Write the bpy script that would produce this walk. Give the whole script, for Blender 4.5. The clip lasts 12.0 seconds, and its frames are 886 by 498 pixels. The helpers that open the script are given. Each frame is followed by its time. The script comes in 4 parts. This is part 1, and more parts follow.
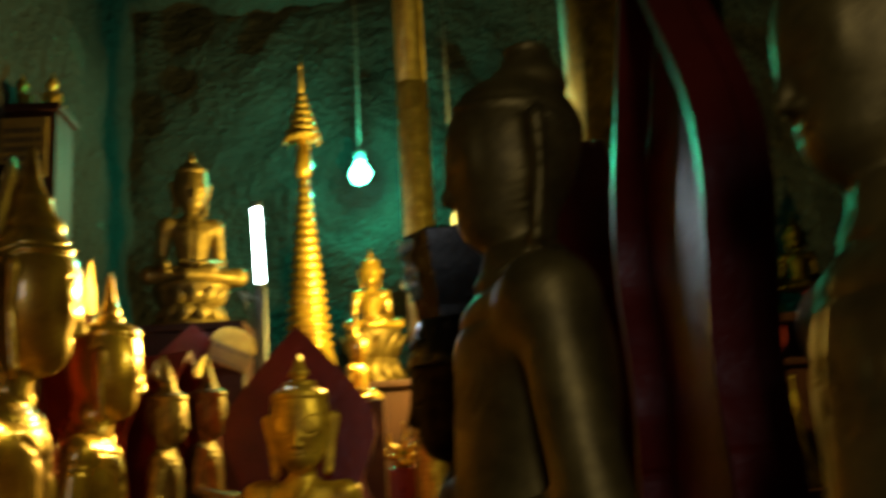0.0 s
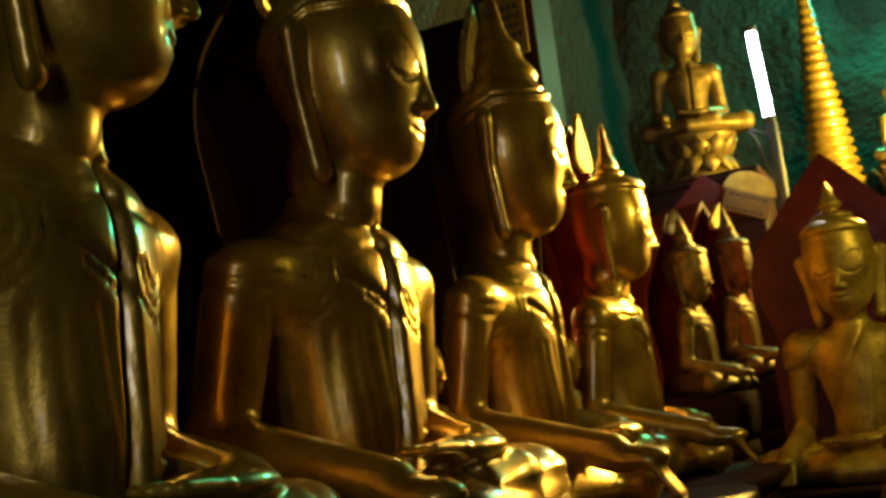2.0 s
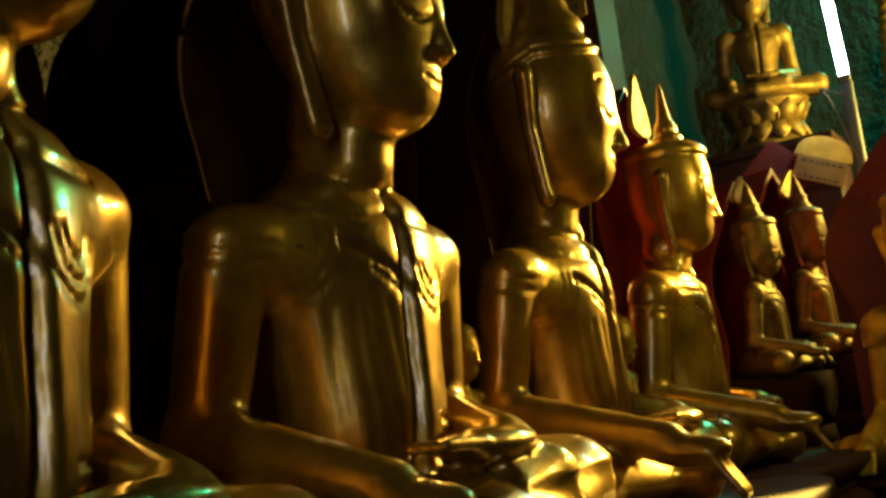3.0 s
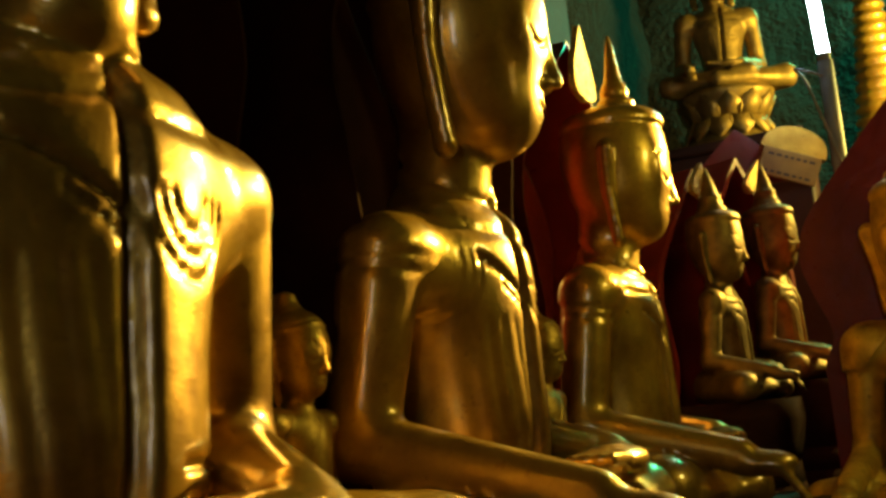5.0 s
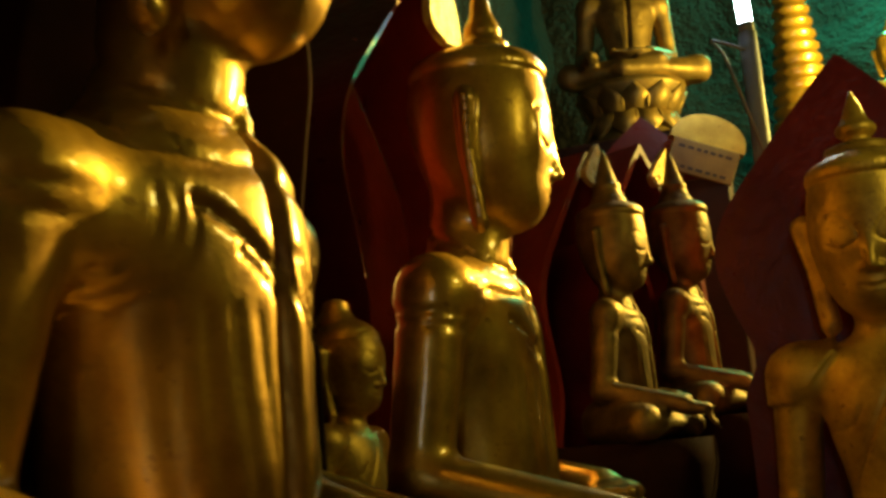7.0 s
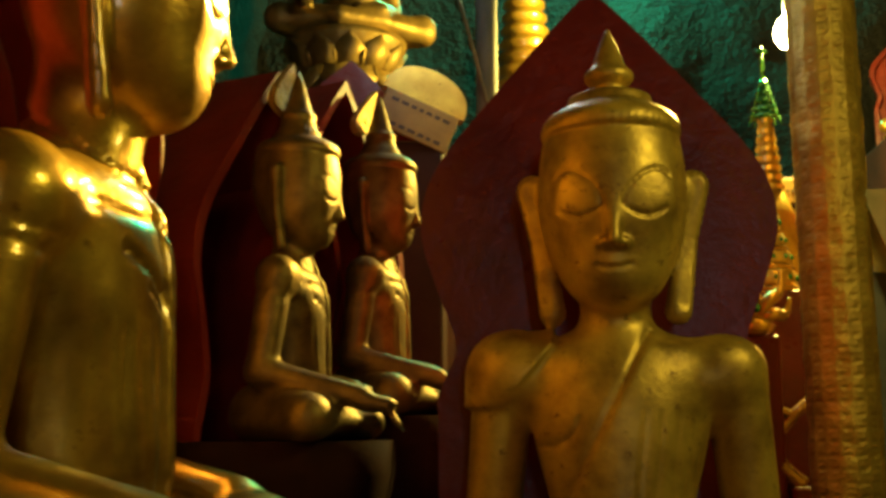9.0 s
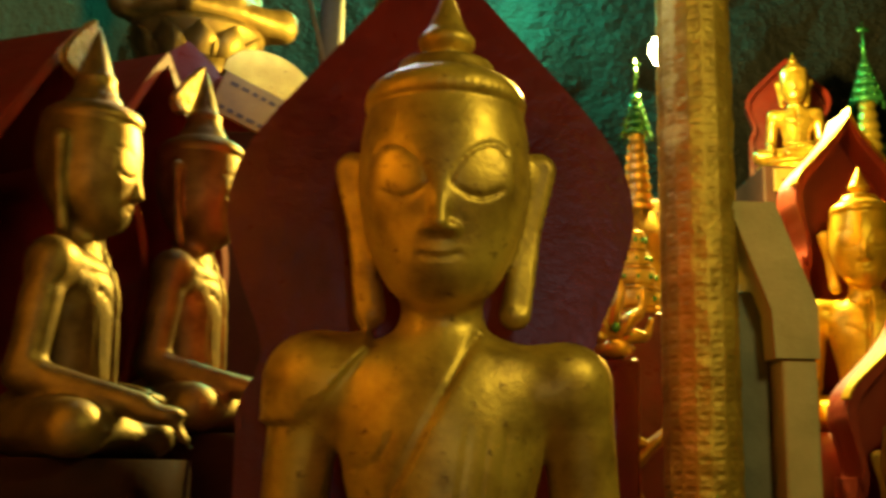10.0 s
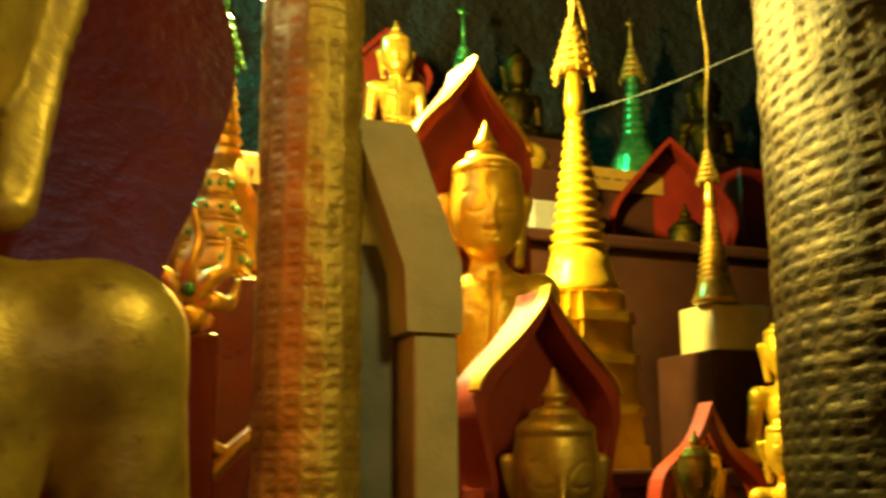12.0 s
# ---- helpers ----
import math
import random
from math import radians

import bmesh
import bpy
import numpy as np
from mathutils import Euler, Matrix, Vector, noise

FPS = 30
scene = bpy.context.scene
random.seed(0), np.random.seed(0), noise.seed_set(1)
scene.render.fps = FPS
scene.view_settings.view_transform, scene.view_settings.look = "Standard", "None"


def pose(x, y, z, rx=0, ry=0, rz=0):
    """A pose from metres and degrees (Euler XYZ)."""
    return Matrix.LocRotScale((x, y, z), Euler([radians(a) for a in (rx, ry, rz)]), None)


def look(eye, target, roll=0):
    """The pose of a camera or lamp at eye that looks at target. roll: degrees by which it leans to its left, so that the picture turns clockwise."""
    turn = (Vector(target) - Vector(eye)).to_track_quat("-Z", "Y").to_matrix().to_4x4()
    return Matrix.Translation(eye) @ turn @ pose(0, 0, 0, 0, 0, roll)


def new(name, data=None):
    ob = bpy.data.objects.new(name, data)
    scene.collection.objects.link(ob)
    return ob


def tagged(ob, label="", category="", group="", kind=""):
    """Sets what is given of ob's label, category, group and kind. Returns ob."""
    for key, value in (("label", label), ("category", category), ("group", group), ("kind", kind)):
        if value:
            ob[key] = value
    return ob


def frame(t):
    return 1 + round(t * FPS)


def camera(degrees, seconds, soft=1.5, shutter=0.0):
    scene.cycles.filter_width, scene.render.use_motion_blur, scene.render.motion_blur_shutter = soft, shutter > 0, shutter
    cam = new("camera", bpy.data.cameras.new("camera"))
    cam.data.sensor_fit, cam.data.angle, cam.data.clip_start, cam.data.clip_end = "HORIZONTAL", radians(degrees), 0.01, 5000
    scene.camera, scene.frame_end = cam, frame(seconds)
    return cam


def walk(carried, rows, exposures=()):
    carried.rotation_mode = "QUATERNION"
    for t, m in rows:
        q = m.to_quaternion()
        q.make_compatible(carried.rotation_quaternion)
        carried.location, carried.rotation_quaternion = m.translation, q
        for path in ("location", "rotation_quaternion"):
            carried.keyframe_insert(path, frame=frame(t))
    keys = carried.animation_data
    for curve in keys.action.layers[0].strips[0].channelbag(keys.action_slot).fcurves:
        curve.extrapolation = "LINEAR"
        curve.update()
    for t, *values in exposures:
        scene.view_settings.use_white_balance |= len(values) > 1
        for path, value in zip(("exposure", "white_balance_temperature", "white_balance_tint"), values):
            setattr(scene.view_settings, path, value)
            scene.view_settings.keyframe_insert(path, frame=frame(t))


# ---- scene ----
cam = camera(44.0, 12.0, soft=3.0, shutter=0.5)
PATH = [
    (0, (-0.075, 0.277, 1.516), (0.002, 2.218, 1.991), -3.5),
    (0.5, (-0.079, 0.421, 1.504), (-0.343, 2.365, 1.897), -6.2),
    (1, (-0.093, 0.573, 1.493), (-0.631, 2.467, 1.84), -7.2),
    (1.5, (-0.127, 0.644, 1.492), (-0.818, 2.493, 1.818), -5.9),
    (2, (-0.13, 0.742, 1.48), (-0.971, 2.525, 1.818), -7.0),
    (2.5, (-0.154, 0.871, 1.496), (-1.08, 2.615, 1.816), -7.3),
    (2.7, (-0.163, 0.917, 1.492), (-1.11, 2.65, 1.809), -7.4),
    (4.3, (-0.317, 1.454, 1.496), (-1.268, 3.186, 1.812), -5.6),
    (4.5, (-0.368, 1.545, 1.509), (-1.278, 3.298, 1.823), -5.8),
    (5, (-0.392, 1.684, 1.514), (-1.262, 3.455, 1.839), -5.1),
    (5.5, (-0.419, 1.884, 1.521), (-1.267, 3.661, 1.872), -5.1),
    (6, (-0.491, 2.068, 1.525), (-1.271, 3.872, 1.894), -4.7),
    (6.5, (-0.529, 2.248, 1.529), (-1.256, 4.073, 1.905), -4.6),
    (6.7, (-0.528, 2.313, 1.537), (-1.262, 4.137, 1.905), -4.8),
    (8.3, (-0.631, 2.896, 1.531), (-1.009, 4.833, 1.858), -0.8),
    (8.5, (-0.638, 2.92, 1.529), (-0.95, 4.869, 1.849), -0.8),
    (9, (-0.636, 3.023, 1.539), (-0.825, 4.987, 1.865), -0.2),
    (9.5, (-0.574, 3.165, 1.527), (-0.676, 5.128, 1.899), 0.6),
    (10, (-0.538, 3.311, 1.518), (-0.522, 5.273, 1.907), 1.1),
    (10.5, (-0.557, 3.486, 1.524), (-0.334, 5.433, 1.925), 0.1),
    (11, (-0.533, 3.625, 1.512), (-0.142, 5.544, 1.919), 0.1),
    (11.5, (-0.468, 3.819, 1.523), (0.096, 5.693, 1.933), -1.4),
    (12, (-0.432, 4.011, 1.531), (0.337, 5.811, 1.939), -0.4),
]
walk(cam, [(t, look(eye, target, roll)) for t, eye, target, roll in PATH],
     [(0.0, 0.75), (2.7, 0.7), (4.5, 0.5), (5.5, 0.75), (6.5, 0.35), (8.5, 0.7), (9.5, 1.05), (10.6, 1.5), (11.5, 1.35), (12.0, 1.55)])

# ---------------------------------------------------------------- world and light
world = bpy.data.worlds.new("cave_dark")
scene.world = world
world.use_nodes = True
world.node_tree.nodes["Background"].inputs[0].default_value = (0.004, 0.0035, 0.003, 1)
world.node_tree.nodes["Background"].inputs[1].default_value = 1.0


def lamp(name, where, power, colour, radius):
    data = bpy.data.lights.new(name, "POINT")
    data.energy, data.color, data.shadow_soft_size = power, colour, radius
    ob = new(name, data)
    ob.location = where
    return ob


BULB = (0.27, 6.95, 2.97)
TUBE_LOW, TUBE_TOP = Vector((-0.775, 5.6, 2.69)), Vector((-0.79, 5.6, 3.08))
GREEN = (-0.372, 8.82, 4.27)
lamp("bulb_glow", (BULB[0], BULB[1] - 0.13, BULB[2]), 220, (1.0, 0.78, 0.15), 0.06)
spot = bpy.data.lights.new("bulb_beam", "SPOT")
spot.energy, spot.color, spot.shadow_soft_size = 1050, (1.0, 0.63, 0.1), 0.05
spot.spot_size, spot.spot_blend = radians(41), 0.3
beam = new("bulb_beam", spot)
beam.matrix_world = look((BULB[0] - 0.03, BULB[1] - 0.15, BULB[2]), (-1.02, 3.1, 1.77))
lamp("green_light", (GREEN[0], GREEN[1] - 0.11, GREEN[2]), 85, (0.03, 1.0, 0.5), 0.06)
# unseen warm fill, added to brighten the facing statue from its right
lamp("aisle_fill", (0.45, 4.15, 2.5), 13, (1.0, 0.88, 0.22), 0.12)


def strip_lamp(name, where, target, wide, high, power, colour):
    """An upright luminous strip shining from where towards target."""
    data = bpy.data.lights.new(name, "AREA")
    data.shape, data.size, data.size_y = "RECTANGLE", wide, high
    data.energy, data.color = power, colour
    ob = new(name, data)
    ob.matrix_world = look(where, target)
    return ob


strip_lamp("entrance_light", (0.1, -0.75, 2.15), (-1.0, 2.6, 1.8), 0.22, 1.2, 4.5, (0.9, 0.96, 1.0))


# ---------------------------------------------------------------- materials
def node(nt, kind, **values):
    n = nt.nodes.new(kind)
    for key, value in values.items():
        n.inputs[key].default_value = value
    return n


def material(name, base, second, rough=0.5, metal=0.0, scale=6.0, bump=0.2, fine=60.0, spread=(0.35, 0.7), rough_to=None, coat=0.0, third=None, shine=0.5, relief=0.01):
    m = bpy.data.materials.new(name)
    m.use_nodes = True
    nt = m.node_tree
    b = nt.nodes["Principled BSDF"]
    tc = nt.nodes.new("ShaderNodeTexCoord")
    n1 = node(nt, "ShaderNodeTexNoise", Scale=scale, Detail=6.0, Roughness=0.6)
    n2 = node(nt, "ShaderNodeTexNoise", Scale=fine, Detail=4.0, Roughness=0.65)
    nt.links.new(tc.outputs["Object"], n1.inputs["Vector"])
    nt.links.new(tc.outputs["Object"], n2.inputs["Vector"])
    ramp = nt.nodes.new("ShaderNodeValToRGB")
    ramp.color_ramp.elements[0].position, ramp.color_ramp.elements[1].position = spread
    ramp.color_ramp.elements[0].color, ramp.color_ramp.elements[1].color = (*base, 1), (*second, 1)
    nt.links.new(n1.outputs["Fac"], ramp.inputs["Fac"])
    colour = ramp.outputs["Color"]
    if third:
        r3 = nt.nodes.new("ShaderNodeValToRGB")
        r3.color_ramp.elements[0].position, r3.color_ramp.elements[1].position = 0.6, 0.72
        nt.links.new(n2.outputs["Fac"], r3.inputs["Fac"])
        mix = nt.nodes.new("ShaderNodeMixRGB")
        mix.inputs["Color2"].default_value = (*third, 1)
        nt.links.new(r3.outputs["Color"], mix.inputs["Fac"])
        nt.links.new(colour, mix.inputs["Color1"])
        colour = mix.outputs["Color"]
    nt.links.new(colour, b.inputs["Base Color"])
    rr = node(nt, "ShaderNodeMapRange")
    rr.inputs["To Min"].default_value, rr.inputs["To Max"].default_value = rough, rough_to if rough_to else rough + 0.15
    nt.links.new(n2.outputs["Fac"], rr.inputs["Value"])
    nt.links.new(rr.outputs["Result"], b.inputs["Roughness"])
    b.inputs["Metallic"].default_value = metal
    b.inputs["Coat Weight"].default_value = coat
    b.inputs["Coat Roughness"].default_value = 0.13
    b.inputs["Specular IOR Level"].default_value = shine
    add = nt.nodes.new("ShaderNodeMath")
    add.operation = "ADD"
    nt.links.new(n1.outputs["Fac"], add.inputs[0])
    nt.links.new(n2.outputs["Fac"], add.inputs[1])
    bp = node(nt, "ShaderNodeBump", Strength=bump, Distance=relief)
    nt.links.new(add.outputs["Value"], bp.inputs["Height"])
    nt.links.new(bp.outputs["Normal"], b.inputs["Normal"])
    return m


def glowing(name, colour, strength):
    m = bpy.data.materials.new(name)
    m.use_nodes = True
    b = m.node_tree.nodes["Principled BSDF"]
    b.inputs["Base Color"].default_value = (*colour, 1)
    b.inputs["Emission Color"].default_value = (*colour, 1)
    b.inputs["Emission Strength"].default_value = strength
    return m


GOLD = material("gilded_lacquer", (0.24, 0.12, 0.01), (0.78, 0.48, 0.05), 0.24, 0.62, 7.0, 0.09, 55.0, rough_to=0.46, third=(0.38, 0.2, 0.02), coat=0.9)
GOLD_WORN = material("worn_gilding", (0.42, 0.24, 0.035), (0.74, 0.48, 0.09), 0.36, 0.8, 9.0, 0.09, 70.0, rough_to=0.58, third=(0.28, 0.14, 0.02))
GOLD_MATT = material("matt_aged_gilding", (0.27, 0.155, 0.016), (0.66, 0.43, 0.055), 0.3, 0.48, 9.0, 0.14, 45.0, spread=(0.36, 0.62), rough_to=0.58, third=(0.22, 0.115, 0.016))
GOLD_FOIL = material("embossed_gold_sheet", (0.36, 0.22, 0.03), (0.66, 0.45, 0.08), 0.32, 0.5, 14.0, 0.3, 120.0, rough_to=0.5, third=(0.3, 0.16, 0.03))
# darker copy of the gilding; its colour dims statues that get little light
GOLD_DIM = material("shade_dimmed_gilding", (0.13, 0.08, 0.016), (0.3, 0.19, 0.04), 0.42, 0.7, 11.0, 0.08, 60.0, rough_to=0.6)
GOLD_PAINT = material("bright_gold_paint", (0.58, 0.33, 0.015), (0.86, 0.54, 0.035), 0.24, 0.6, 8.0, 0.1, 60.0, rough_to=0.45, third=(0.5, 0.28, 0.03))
# gold darkened far down so that column and far figures look unlit
GOLD_DARK = material("shade_dark_gold", (0.014, 0.0085, 0.0011), (0.055, 0.034, 0.004), 0.42, 1.0, 12.0, 0.3, 90.0, rough_to=0.62, shine=0.2)
RED = material("red_lacquer", (0.08, 0.0065, 0.0042), (0.15, 0.0135, 0.007), 0.2, 0.0, 5.0, 0.3, 22.0, rough_to=0.42, shine=0.28)
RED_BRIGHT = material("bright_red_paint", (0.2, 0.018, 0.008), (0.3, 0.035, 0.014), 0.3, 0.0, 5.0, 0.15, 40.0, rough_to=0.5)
# red lightened in place of the front light on the small niches
RED_MID = material("lightened_red_paint", (0.14, 0.012, 0.008), (0.24, 0.024, 0.014), 0.34, 0.0, 5.0, 0.15, 40.0, rough_to=0.55, shine=0.3)
CREAM = material("cream_gilt_edge", (0.6, 0.38, 0.11), (0.8, 0.57, 0.2), 0.3, 0.3, 16.0, 0.2, 90.0, third=(0.6, 0.25, 0.08))
LEAF = material("flaking_gold_leaf", (0.62, 0.36, 0.06), (0.9, 0.66, 0.2), 0.22, 0.75, 26.0, 0.9, 60.0, third=(0.5, 0.16, 0.05), relief=0.02)
# red lacquer blackened in its colour, for the shade behind and under the statues
SHADE_RED = material("shade_dark_lacquer", (0.016, 0.007, 0.0045), (0.036, 0.014, 0.008), 0.85, 0.0, 5.0, 0.15, 40.0, rough_to=0.98, shine=0.03)
BLACK = material("black_lacquer", (0.006, 0.006, 0.007), (0.016, 0.015, 0.014), 0.18, 0.0, 5.0, 0.06, 40.0, coat=0.3)
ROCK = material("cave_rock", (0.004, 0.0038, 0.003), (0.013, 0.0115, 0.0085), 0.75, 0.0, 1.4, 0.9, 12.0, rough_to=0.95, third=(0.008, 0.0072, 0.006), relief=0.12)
FLOOR = material("worn_floor_tiles", (0.12, 0.07, 0.04), (0.2, 0.13, 0.08), 0.35, 0.0, 3.0, 0.2, 40.0)
BROWN = material("brown_painted_plinth", (0.03, 0.01, 0.006), (0.055, 0.018, 0.01), 0.5, 0.0, 4.0, 0.2, 40.0, shine=0.2)
STONE = material("cream_plaster", (0.4, 0.34, 0.17), (0.54, 0.46, 0.25), 0.6, 0.0, 8.0, 0.3, 60.0)
GREY = material("grey_shade_and_stone", (0.14, 0.14, 0.13), (0.24, 0.23, 0.21), 0.7, 0.0, 6.0, 0.3, 50.0)
PLAQUE = material("faded_painted_board", (0.2, 0.11, 0.014), (0.34, 0.2, 0.03), 0.45, 0.0, 9.0, 0.1, 60.0)
INK = material("dark_ink", (0.05, 0.03, 0.015), (0.08, 0.05, 0.02), 0.6, 0.0, 9.0, 0.0, 60.0)
STEEL = material("painted_steel", (0.13, 0.15, 0.17), (0.22, 0.24, 0.26), 0.6, 0.0, 9.0, 0.1, 60.0)
SILVER = material("silver_foil", (0.7, 0.72, 0.75), (0.9, 0.9, 0.92), 0.15, 1.0, 20.0, 0.4, 90.0)
WIRE = material("dark_cable", (0.1, 0.1, 0.1), (0.16, 0.15, 0.14), 0.5, 0.0, 9.0, 0.0, 60.0)
GLASS_GREEN = material("green_mirror_glass", (0.03, 0.22, 0.07), (0.14, 0.45, 0.15), 0.14, 0.7, 40.0, 0.1, 90.0)
BULB_GLOW = glowing("warm_bulb", (1.0, 0.78, 0.36), 60)
TUBE_GLOW = glowing("cool_tube", (0.75, 0.92, 1.0), 28)
GREEN_GLOW = glowing("green_bulb", (0.12, 1.0, 0.62), 22)


# ---------------------------------------------------------------- building blocks
def mesh_from(name, bm, mat, smooth=True):
    me = bpy.data.meshes.new(name)
    bmesh.ops.recalc_face_normals(bm, faces=bm.faces)
    bm.to_mesh(me)
    bm.free()
    for p in me.polygons:
        p.use_smooth = smooth
    if mat:
        me.materials.append(mat)
    return me


def part(name, bm, mat, parent, label="", smooth=True, at=None):
    ob = new(name, mesh_from(name, bm, mat, smooth))
    if parent:
        ob.parent = parent
    if at is not None:
        ob.location = at
    if label:
        tagged(ob, label)
    return ob


def thing(name, where, label, category, group="", kind="", turn=0, size=1.0):
    ob = new(name)
    ob.location, ob.rotation_euler, ob.scale = where, (0, 0, radians(turn)), (size, size, size)
    ob.empty_display_size = 0.1
    return tagged(ob, label, category, group, kind)


def box(bm, lo, hi, bevel=0.0):
    made = bmesh.ops.create_cube(bm, size=1.0)["verts"]
    lo, hi = Vector(lo), Vector(hi)
    for v in made:
        v.co = Vector([(a + b) / 2 + c * (b - a) for a, b, c in zip(lo, hi, v.co)])
    if bevel:
        edges = list({e for v in made for e in v.link_edges})
        bmesh.ops.bevel(bm, geom=edges, offset=bevel, segments=2, affect="EDGES", profile=0.5)
    return bm


def lathe(bm, profile, seg=32, centre=(0, 0), flutes=0, depth=0.0):
    """Turns a profile of (radius, z) about the upright through centre."""
    rings = []
    for r, z in profile:
        ring = []
        for i in range(seg):
            a = 2 * math.pi * i / seg
            q = r * (1 + (depth * math.cos(a * flutes) if flutes else 0))
            ring.append(bm.verts.new((centre[0] + q * math.cos(a), centre[1] + q * math.sin(a), z)))
        rings.append(ring)
    for a, b in zip(rings, rings[1:]):
        for i in range(seg):
            j = (i + 1) % seg
            bm.faces.new((a[i], a[j], b[j], b[i]))
    bm.faces.new(list(reversed(rings[0])))
    bm.faces.new(rings[-1])
    return bm


def tube(bm, points, radius, seg=8):
    pts = [Vector(p) for p in points]
    rings = []
    for i, p in enumerate(pts):
        d = (pts[min(i + 1, len(pts) - 1)] - pts[max(i - 1, 0)]).normalized()
        u = d.orthogonal().normalized()
        if rings and abs(d.dot(side)) < 0.9:
            u = (side - d * side.dot(d)).normalized()
        side = u
        w = d.cross(u)
        r = radius(i / (len(pts) - 1)) if callable(radius) else radius
        rings.append([bm.verts.new(p + r * (math.cos(2 * math.pi * k / seg) * u + math.sin(2 * math.pi * k / seg) * w)) for k in range(seg)])
    for a, b in zip(rings, rings[1:]):
        for i in range(seg):
            bm.faces.new((a[i], a[(i + 1) % seg], b[(i + 1) % seg], b[i]))
    bm.faces.new(list(reversed(rings[0])))
    bm.faces.new(rings[-1])
    return bm


def smooth_line(points, steps=8):
    """A Catmull-Rom curve through the points."""
    pts = [Vector(p) for p in points]
    out = []
    for i in range(len(pts) - 1):
        p0, p1, p2, p3 = pts[max(i - 1, 0)], pts[i], pts[i + 1], pts[min(i + 2, len(pts) - 1)]
        for k in range(steps):
            t = k / steps
            out.append(0.5 * (2 * p1 + (p2 - p0) * t + (2 * p0 - 5 * p1 + 4 * p2 - p3) * t * t + (3 * p1 - p0 - 3 * p2 + p3) * t ** 3))
    return out + [pts[-1]]


# ---------------------------------------------------------------- statues: smooth solids blended and skinned on a grid
def axis(*spans):
    """Grid lines: spans of (from, to, step)."""
    return np.concatenate([np.arange(a, b - 1e-6, s) for a, b, s in spans] + [[spans[-1][1]]]).astype(np.float32)


def skin(f, xs, ys, zs):
    """The surface f = 0 on a grid, one vertex in each crossed cell and one quad across each crossed edge."""
    inside = f < 0
    n = np.array(f.shape)
    acc = np.zeros((*(n - 1), 3), np.float32)
    cnt = np.zeros(tuple(n - 1), np.float32)
    crossings = []
    lines = (xs, ys, zs)
    for a in range(3):
        lo = [slice(None)] * 3
        hi = [slice(None)] * 3
        lo[a], hi[a] = slice(0, -1), slice(1, None)
        cross = inside[tuple(lo)] != inside[tuple(hi)]
        idx = np.argwhere(cross)
        nxt = idx.copy()
        nxt[:, a] += 1
        f0, f1 = f[tuple(idx.T)], f[tuple(nxt.T)]
        t = f0 / (f0 - f1)
        p = np.stack([lines[k][idx[:, k]] for k in range(3)], 1).astype(np.float32)
        p[:, a] += t * (lines[a][nxt[:, a]] - lines[a][idx[:, a]])
        b, c = [k for k in range(3) if k != a]
        cells = []
        for db, dc in ((0, 0), (1, 0), (1, 1), (0, 1)):
            cell = idx.copy()
            cell[:, b] -= db
            cell[:, c] -= dc
            good = np.all((cell >= 0) & (cell < n - 1), 1)
            np.add.at(acc, tuple(cell[good].T), p[good])
            np.add.at(cnt, tuple(cell[good].T), 1)
            cells.append((cell, good))
        ok = np.logical_and.reduce([g for _, g in cells])
        flip = (f0 < 0) ^ (a == 1)
        crossings.append(([c_[ok] for c_, _ in cells], flip[ok]))
    used = cnt > 0
    number = np.full(tuple(n - 1), -1, np.int64)
    number[used] = np.arange(used.sum())
    verts = acc[used] / cnt[used][:, None]
    quads = []
    for cells, flip in crossings:
        q = np.stack([number[tuple(c_.T)] for c_ in cells], 1)
        q[~flip] = q[~flip][:, ::-1]
        quads.append(q)
    return verts, np.concatenate(quads)


def blend(a, b, k):
    h = np.maximum(k - np.abs(a - b), 0) / k
    return np.minimum(a, b) - h * h * k * 0.25


def ball(g, c, r):
    """Roughly the distance to an ellipsoid."""
    q = [(a - b) / s for a, b, s in zip(g, c, r)]
    k = np.sqrt(q[0] ** 2 + q[1] ** 2 + q[2] ** 2)
    return (k - 1) * min(r) * 0.5 + (k - 1) * (sum(r) / 3) * 0.5


def limb(g, a, b, r0, r1):
    d = [q - p for p, q in zip(a, b)]
    l2 = sum(v * v for v in d)
    h = np.clip(sum((x - p) * v for x, p, v in zip(g, a, d)) / l2, 0, 1)
    return np.sqrt(sum((x - p - h * v) ** 2 for x, p, v in zip(g, a, d))) - (r0 + (r1 - r0) * h)


def chain(g, pts, r):
    return np.minimum.reduce([limb(g, a, b, r, r) for a, b in zip(pts, pts[1:])])


def carve(f, sheet, width, depth, where=True):
    """A soft groove along a sheet, sunk into the skin."""
    return f + np.where(where, depth * np.exp(-(sheet / width) ** 2), 0)


def raised(f, region, height, soft=0.006):
    """Cloth lying on the skin wherever region < 0."""
    return f - height * np.clip(0.5 - region / (2 * soft), 0, 1)


